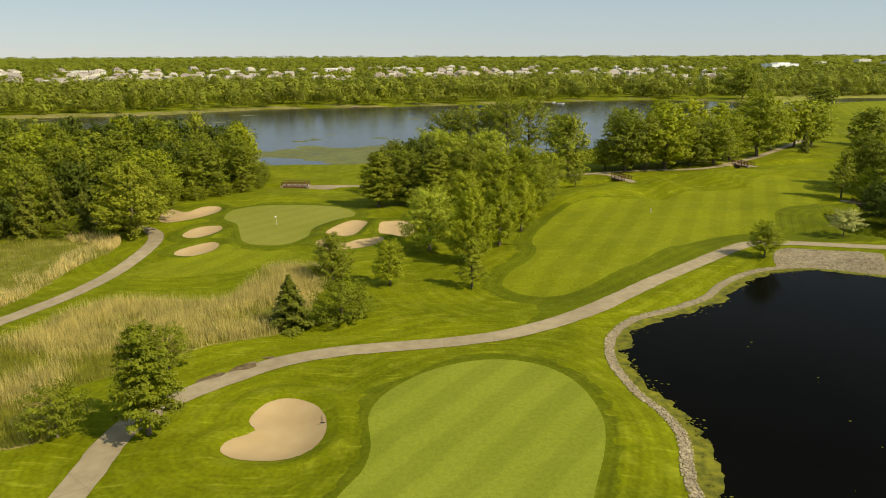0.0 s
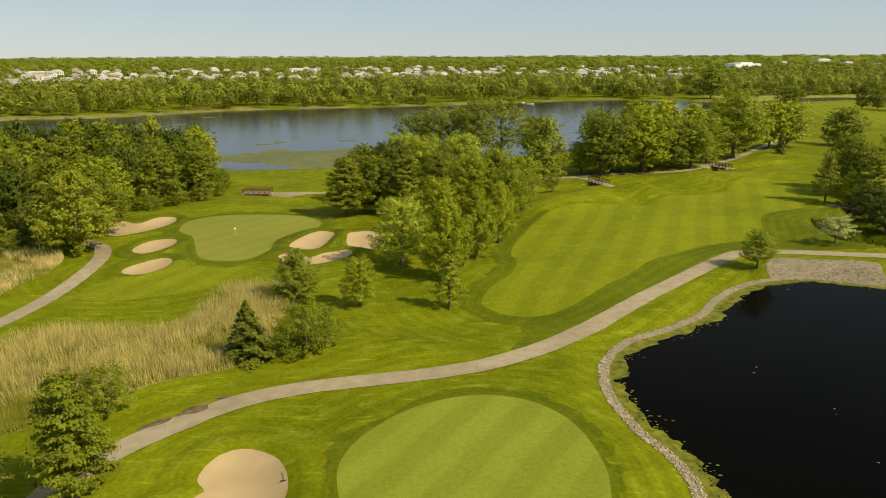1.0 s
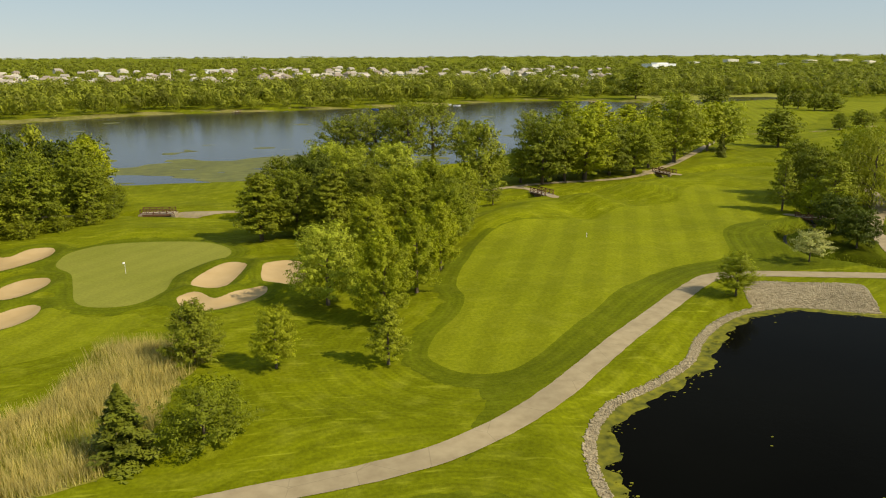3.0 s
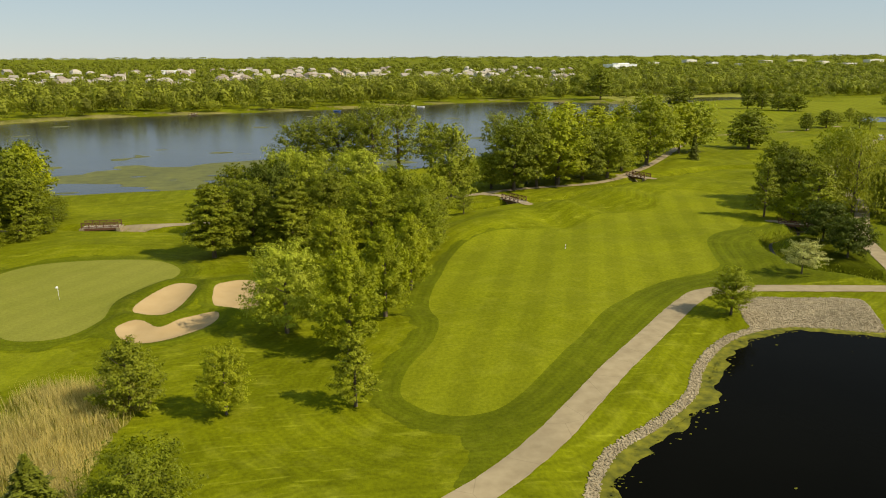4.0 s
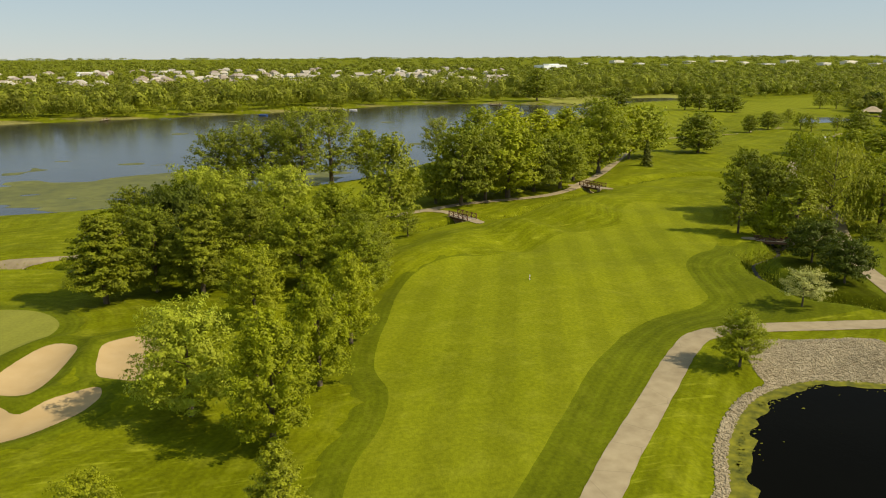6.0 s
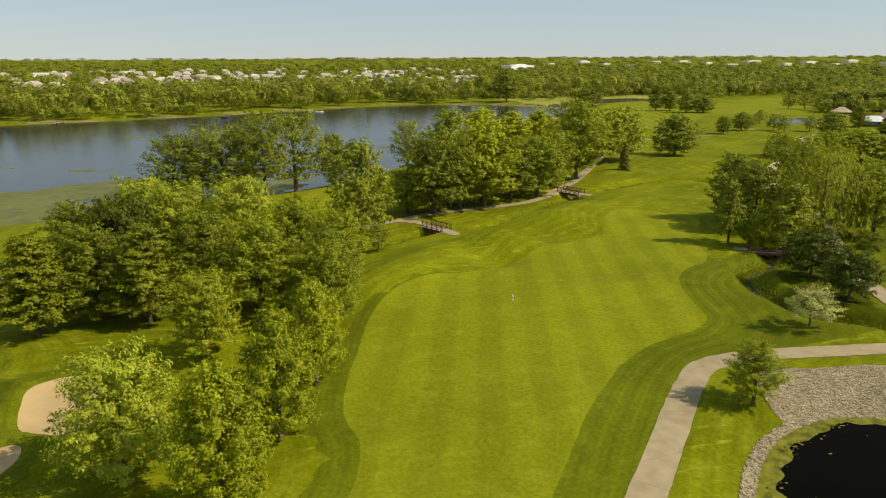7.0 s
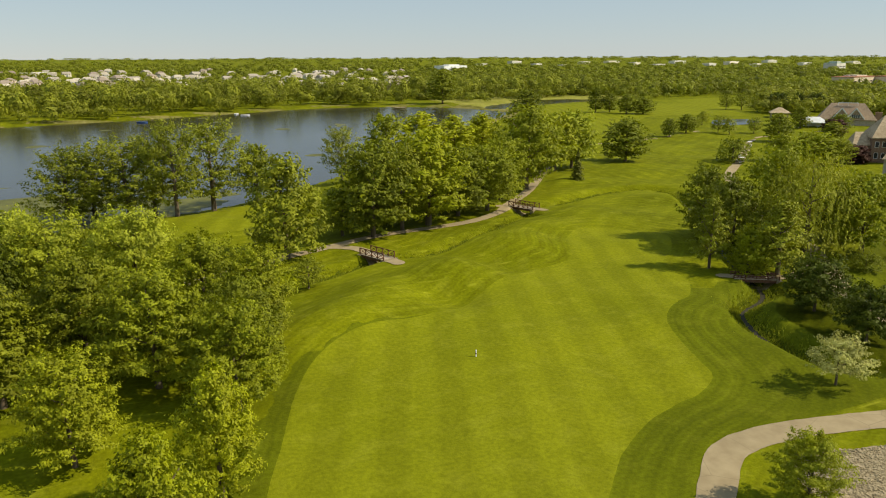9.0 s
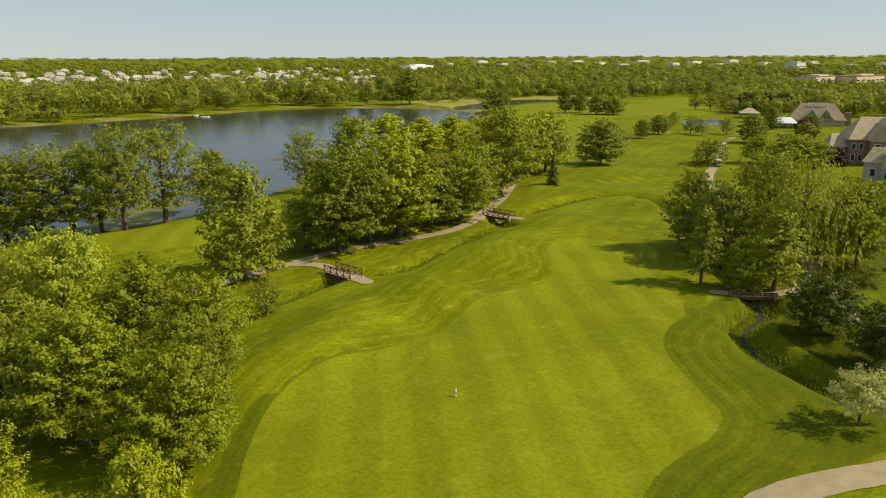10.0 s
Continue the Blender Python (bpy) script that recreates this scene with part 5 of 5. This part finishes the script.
def villa(x, y, turn, scale, wall_m, label):
    h = new("house")
    part("wall", lambda v, f: (box(v, f, -9, 9, -6, 6, -1, 8.2), box(v, f, -3.5, 3.5, -9.5, -6, -1, 8.2), box(v, f, -14, -9, -4, 4, -1, 5.6)), wall_m, h)
    part("roof", lambda v, f: hip_roof(v, f, -9, 9, -6, 6, 8.2, 7.0, 5.0), M_SHINGLE, h)
    part("roof", lambda v, f: gable_y(v, f, -3.5, 3.5, -9.5, 0, 8.2, 5.2), M_SHINGLE, h)
    part("roof", lambda v, f: hip_roof(v, f, -14, -9, -4, 4, 5.6, 4.0, 1.5), M_SHINGLE, h)
    part("chimney", lambda v, f: (box(v, f, 4.5, 6.3, -1.5, -0.2, 8, 17), box(v, f, 4.3, 6.5, -1.7, 0.0, 16.6, 17.2)), M_BRICK, h)
    for wx in (-7.5, -5.3, 5.0, 7.2):
        for wz in (1.2, 4.9):
            house_window(h, wx, -6, wz, 1.3, 2.0)
    for wx in (-1.7, 1.7):
        for wz in (1.2, 4.9):
            house_window(h, wx, -9.5, wz, 1.8, 2.1)
    for wy in (-2.2, 1.8):
        house_window(h, -14, wy, 1.5, 1.5, 2.2, (-1, 0))
        house_window(h, -9, wy, 6.1 if wy < 0 else 6.2, 1.3, 1.4, (-1, 0))
    house_window(h, -11.5, -4, 1.5, 1.6, 2.2)
    h.matrix_basis = pose(x, y, 0, 0, 0, turn) @ Matrix.Scale(scale, 4)
    return tagged(h, label, "house", "houses by the clubhouse")


villa(257, 238, -38, 1.0, M_BRICK, "brown brick house with steep cedar shake roofs")
villa(227, 203, -70, 1.0, M_STUCCO, "pale stone house with steep weathered shake roofs")
villa(285, 218, -50, 1.05, M_BRICK, "large brick house with many-hipped shake roof")

M_CLUB_ROOF = plain("brown_shingle_roof", (0.235, 0.165, 0.10), (0.34, 0.25, 0.16), 0.9)
club = new("clubhouse")
part("wall", lambda v, f: box(v, f, -17, 17, -9, 9, -1, 3.0), M_STUCCO, club)
part("roof", lambda v, f: hip_roof(v, f, -17, 17, -9, 9, 3.0, 8.0, 8.0, 1.2), M_CLUB_ROOF, club)
for gx in (-3.6, 5.0):
    gable = part("gable", lambda v, f: gable_y(v, f, gx - 5, gx + 5, -9.4, -1, 3.6, 5.0, 0.2), M_CLUB_ROOF, club)
    part("rake_board", lambda v, f: (beam(v, f, (gx - 5.4, -9.75, 3.4), (gx, -9.75, 8.8), 0.55), beam(v, f, (gx, -9.75, 8.8), (gx + 5.4, -9.75, 3.4), 0.55)), M_WHITE, gable, "white rake boards")
    part("pane", lambda v, f: box(v, f, gx - 2.6, gx + 2.6, -9.75, -9.62, 3.9, 5.6), M_GLASS, gable)
    part("mullion", lambda v, f: [box(v, f, gx - 2.6 + 1.25 * i, gx - 2.4 + 1.25 * i, -9.82, -9.75, 3.9, 5.6) for i in range(5)], M_WHITE, gable)
part("roof_rail", lambda v, f: (beam(v, f, (-6, -1.5, 11.2), (6, -1.5, 11.2), 0.35), beam(v, f, (-6, -1.5, 9.6), (6, -1.5, 9.6), 0.3), [beam(v, f, (gx, -1.5, 9.4), (gx, -1.5, 11.3), 0.3) for gx in (-6, 0, 6)]), M_WHITE, club, "white railing on the roof")
part("chimney", lambda v, f: box(v, f, 17, 21, -4, -1, -1, 6.8), M_BRICK, club)
club.matrix_basis = pose(366, 340, 0, 0, 0, -50) @ Matrix.Diagonal((0.76, 0.8, 1.0, 1))
tagged(club, "low clubhouse with a broad brown roof and white-trimmed gables", "clubhouse")
tent = new("marquee_tent")
part("canopy", lambda v, f: hip_roof(v, f, -6, 6, -3.5, 3.5, 2.6, 2.6, 3.5, 0.3), M_WHITE, tent)
part("side_wall", lambda v, f: box(v, f, -5.8, 5.8, 3.2, 3.3, 0, 2.4), M_WHITE, tent)
for tx in (-5.8, -2, 2, 5.8):
    for ty in (-3.3, 3.1):
        part("pole", lambda v, f: beam(v, f, (tx, ty, -0.2), (tx, ty, 2.5), 0.12), M_WHITE, tent)
tent.matrix_basis = pose(338, 337, 0, 0, 0, -48)
tagged(tent, "white marquee tent beside the clubhouse", "tent")
pav = new("pavilion")
part("roof", lambda v, f: hip_roof(v, f, -5, 5, -5, 5, 3.0, 2.8, 4.5, 0.6), M_SHINGLE, pav)
part("base", lambda v, f: box(v, f, -5, 5, -5, 5, -0.5, 0.2), M_GRAVEL, pav)
for tx in (-4.5, 4.5):
    for ty in (-4.5, 0, 4.5):
        part("post", lambda v, f: beam(v, f, (tx, ty, 0.1), (tx, ty, 2.9), 0.35), M_STUCCO, pav)
pav.matrix_basis = pose(372, 388, 0, 0, 0, -45)
tagged(pav, "open pavilion with a brown hipped roof", "pavilion")


def golf_cart(x, y, turn):
    c = new("golf_cart")
    part("body", lambda v, f: (box(v, f, -1.2, 1.1, -0.58, 0.58, 0.28, 0.62), box(v, f, 0.55, 1.1, -0.5, 0.5, 0.62, 0.9)), M_WHITE, c)
    part("seat", lambda v, f: (box(v, f, -0.55, 0.05, -0.52, 0.52, 0.62, 0.82), box(v, f, -0.66, -0.5, -0.52, 0.52, 0.8, 1.25)), M_STUCCO, c)
    part("roof", lambda v, f: box(v, f, -1.15, 0.85, -0.62, 0.62, 1.82, 1.9), M_WHITE, c)
    for px in (-1.0, 0.75):
        for py in (-0.52, 0.52):
            part("strut", lambda v, f: beam(v, f, (px, py, 0.6), (px, py, 1.84), 0.05), M_GLASS, c)
            v, f = tube([(px, py - 0.09, 0.23), (px, py + 0.09, 0.23)], (0.23, 0.23), 12)
            mesh_object("wheel", v, f + [tuple(range(12))[::-1]], M_GLASS, c)
    c.matrix_basis = pose(x, y, height_at(x, y) + 0.08, 0, 0, turn) @ Matrix.Scale(1.15, 4)
    return tagged(c, "white golf cart with a roof on the cart path", "golf cart", "golf carts")


golf_cart(204, 254.5, 40)
golf_cart(207, 258.5, 45)
golf_cart(243, 288, 40)


def rowing_boat(x, y, turn, material, label):
    b = new("boat")
    v, f = [], []
    for k, (px, w) in enumerate(((-1.9, 0.55), (-0.8, 0.75), (0.6, 0.7), (1.6, 0.35), (2.1, 0.05))):
        v += [(px, -w, 0.45), (px, -w * 0.6, -0.1), (px, w * 0.6, -0.1), (px, w, 0.45)]
        if k:
            a = 4 * k
            f += [(a - 4 + i, a - 3 + i, a + 1 + i, a + i) for i in range(3)]
    f.append((0, 3, 2, 1))
    mesh_object("hull", v, f, material, b)
    for px in (-0.9, 0.4):
        part("bench", lambda v, f: box(v, f, px - 0.15, px + 0.15, -0.62, 0.62, 0.25, 0.3), M_DECK, b)
    b.matrix_basis = pose(x, y, -1.45, 0, 0, turn) @ Matrix.Scale(1.5, 4)
    return tagged(b, label, "boat", "boats on the lake")


M_BLUE = plain("blue_boat_paint", (0.05, 0.12, 0.35), (0.08, 0.18, 0.45), 1.0, 0.4)
rowing_boat(96, 568, 10, M_WHITE, "small white boat on the lake")
rowing_boat(32, 540, -20, M_BLUE, "small blue boat on the lake")
rowing_boat(93, 582, 60, M_WHITE, "white boat moored near the far shore")


def dock(x, y, turn, label):
    d = new("dock")
    for i in range(14):
        part("plank", lambda v, f: box(v, f, -5 + 0.72 * i, -4.33 + 0.72 * i, -1.2, 1.2, 0.6, 0.72), M_DECK, d)
    for px in (-4.5, 0, 4.5):
        for py in (-1.1, 1.1):
            part("pile", lambda v, f: beam(v, f, (px, py, -1.5), (px, py, 1.5), 0.25), M_WOOD, d)
    d.matrix_basis = pose(x, y, -1.5, 0, 0, turn)
    return tagged(d, label, "dock")


dock(-62, 534, 75, "small wooden dock on the far lake shore")
dock(212, 588, 15, "wooden fishing dock at the lake end")
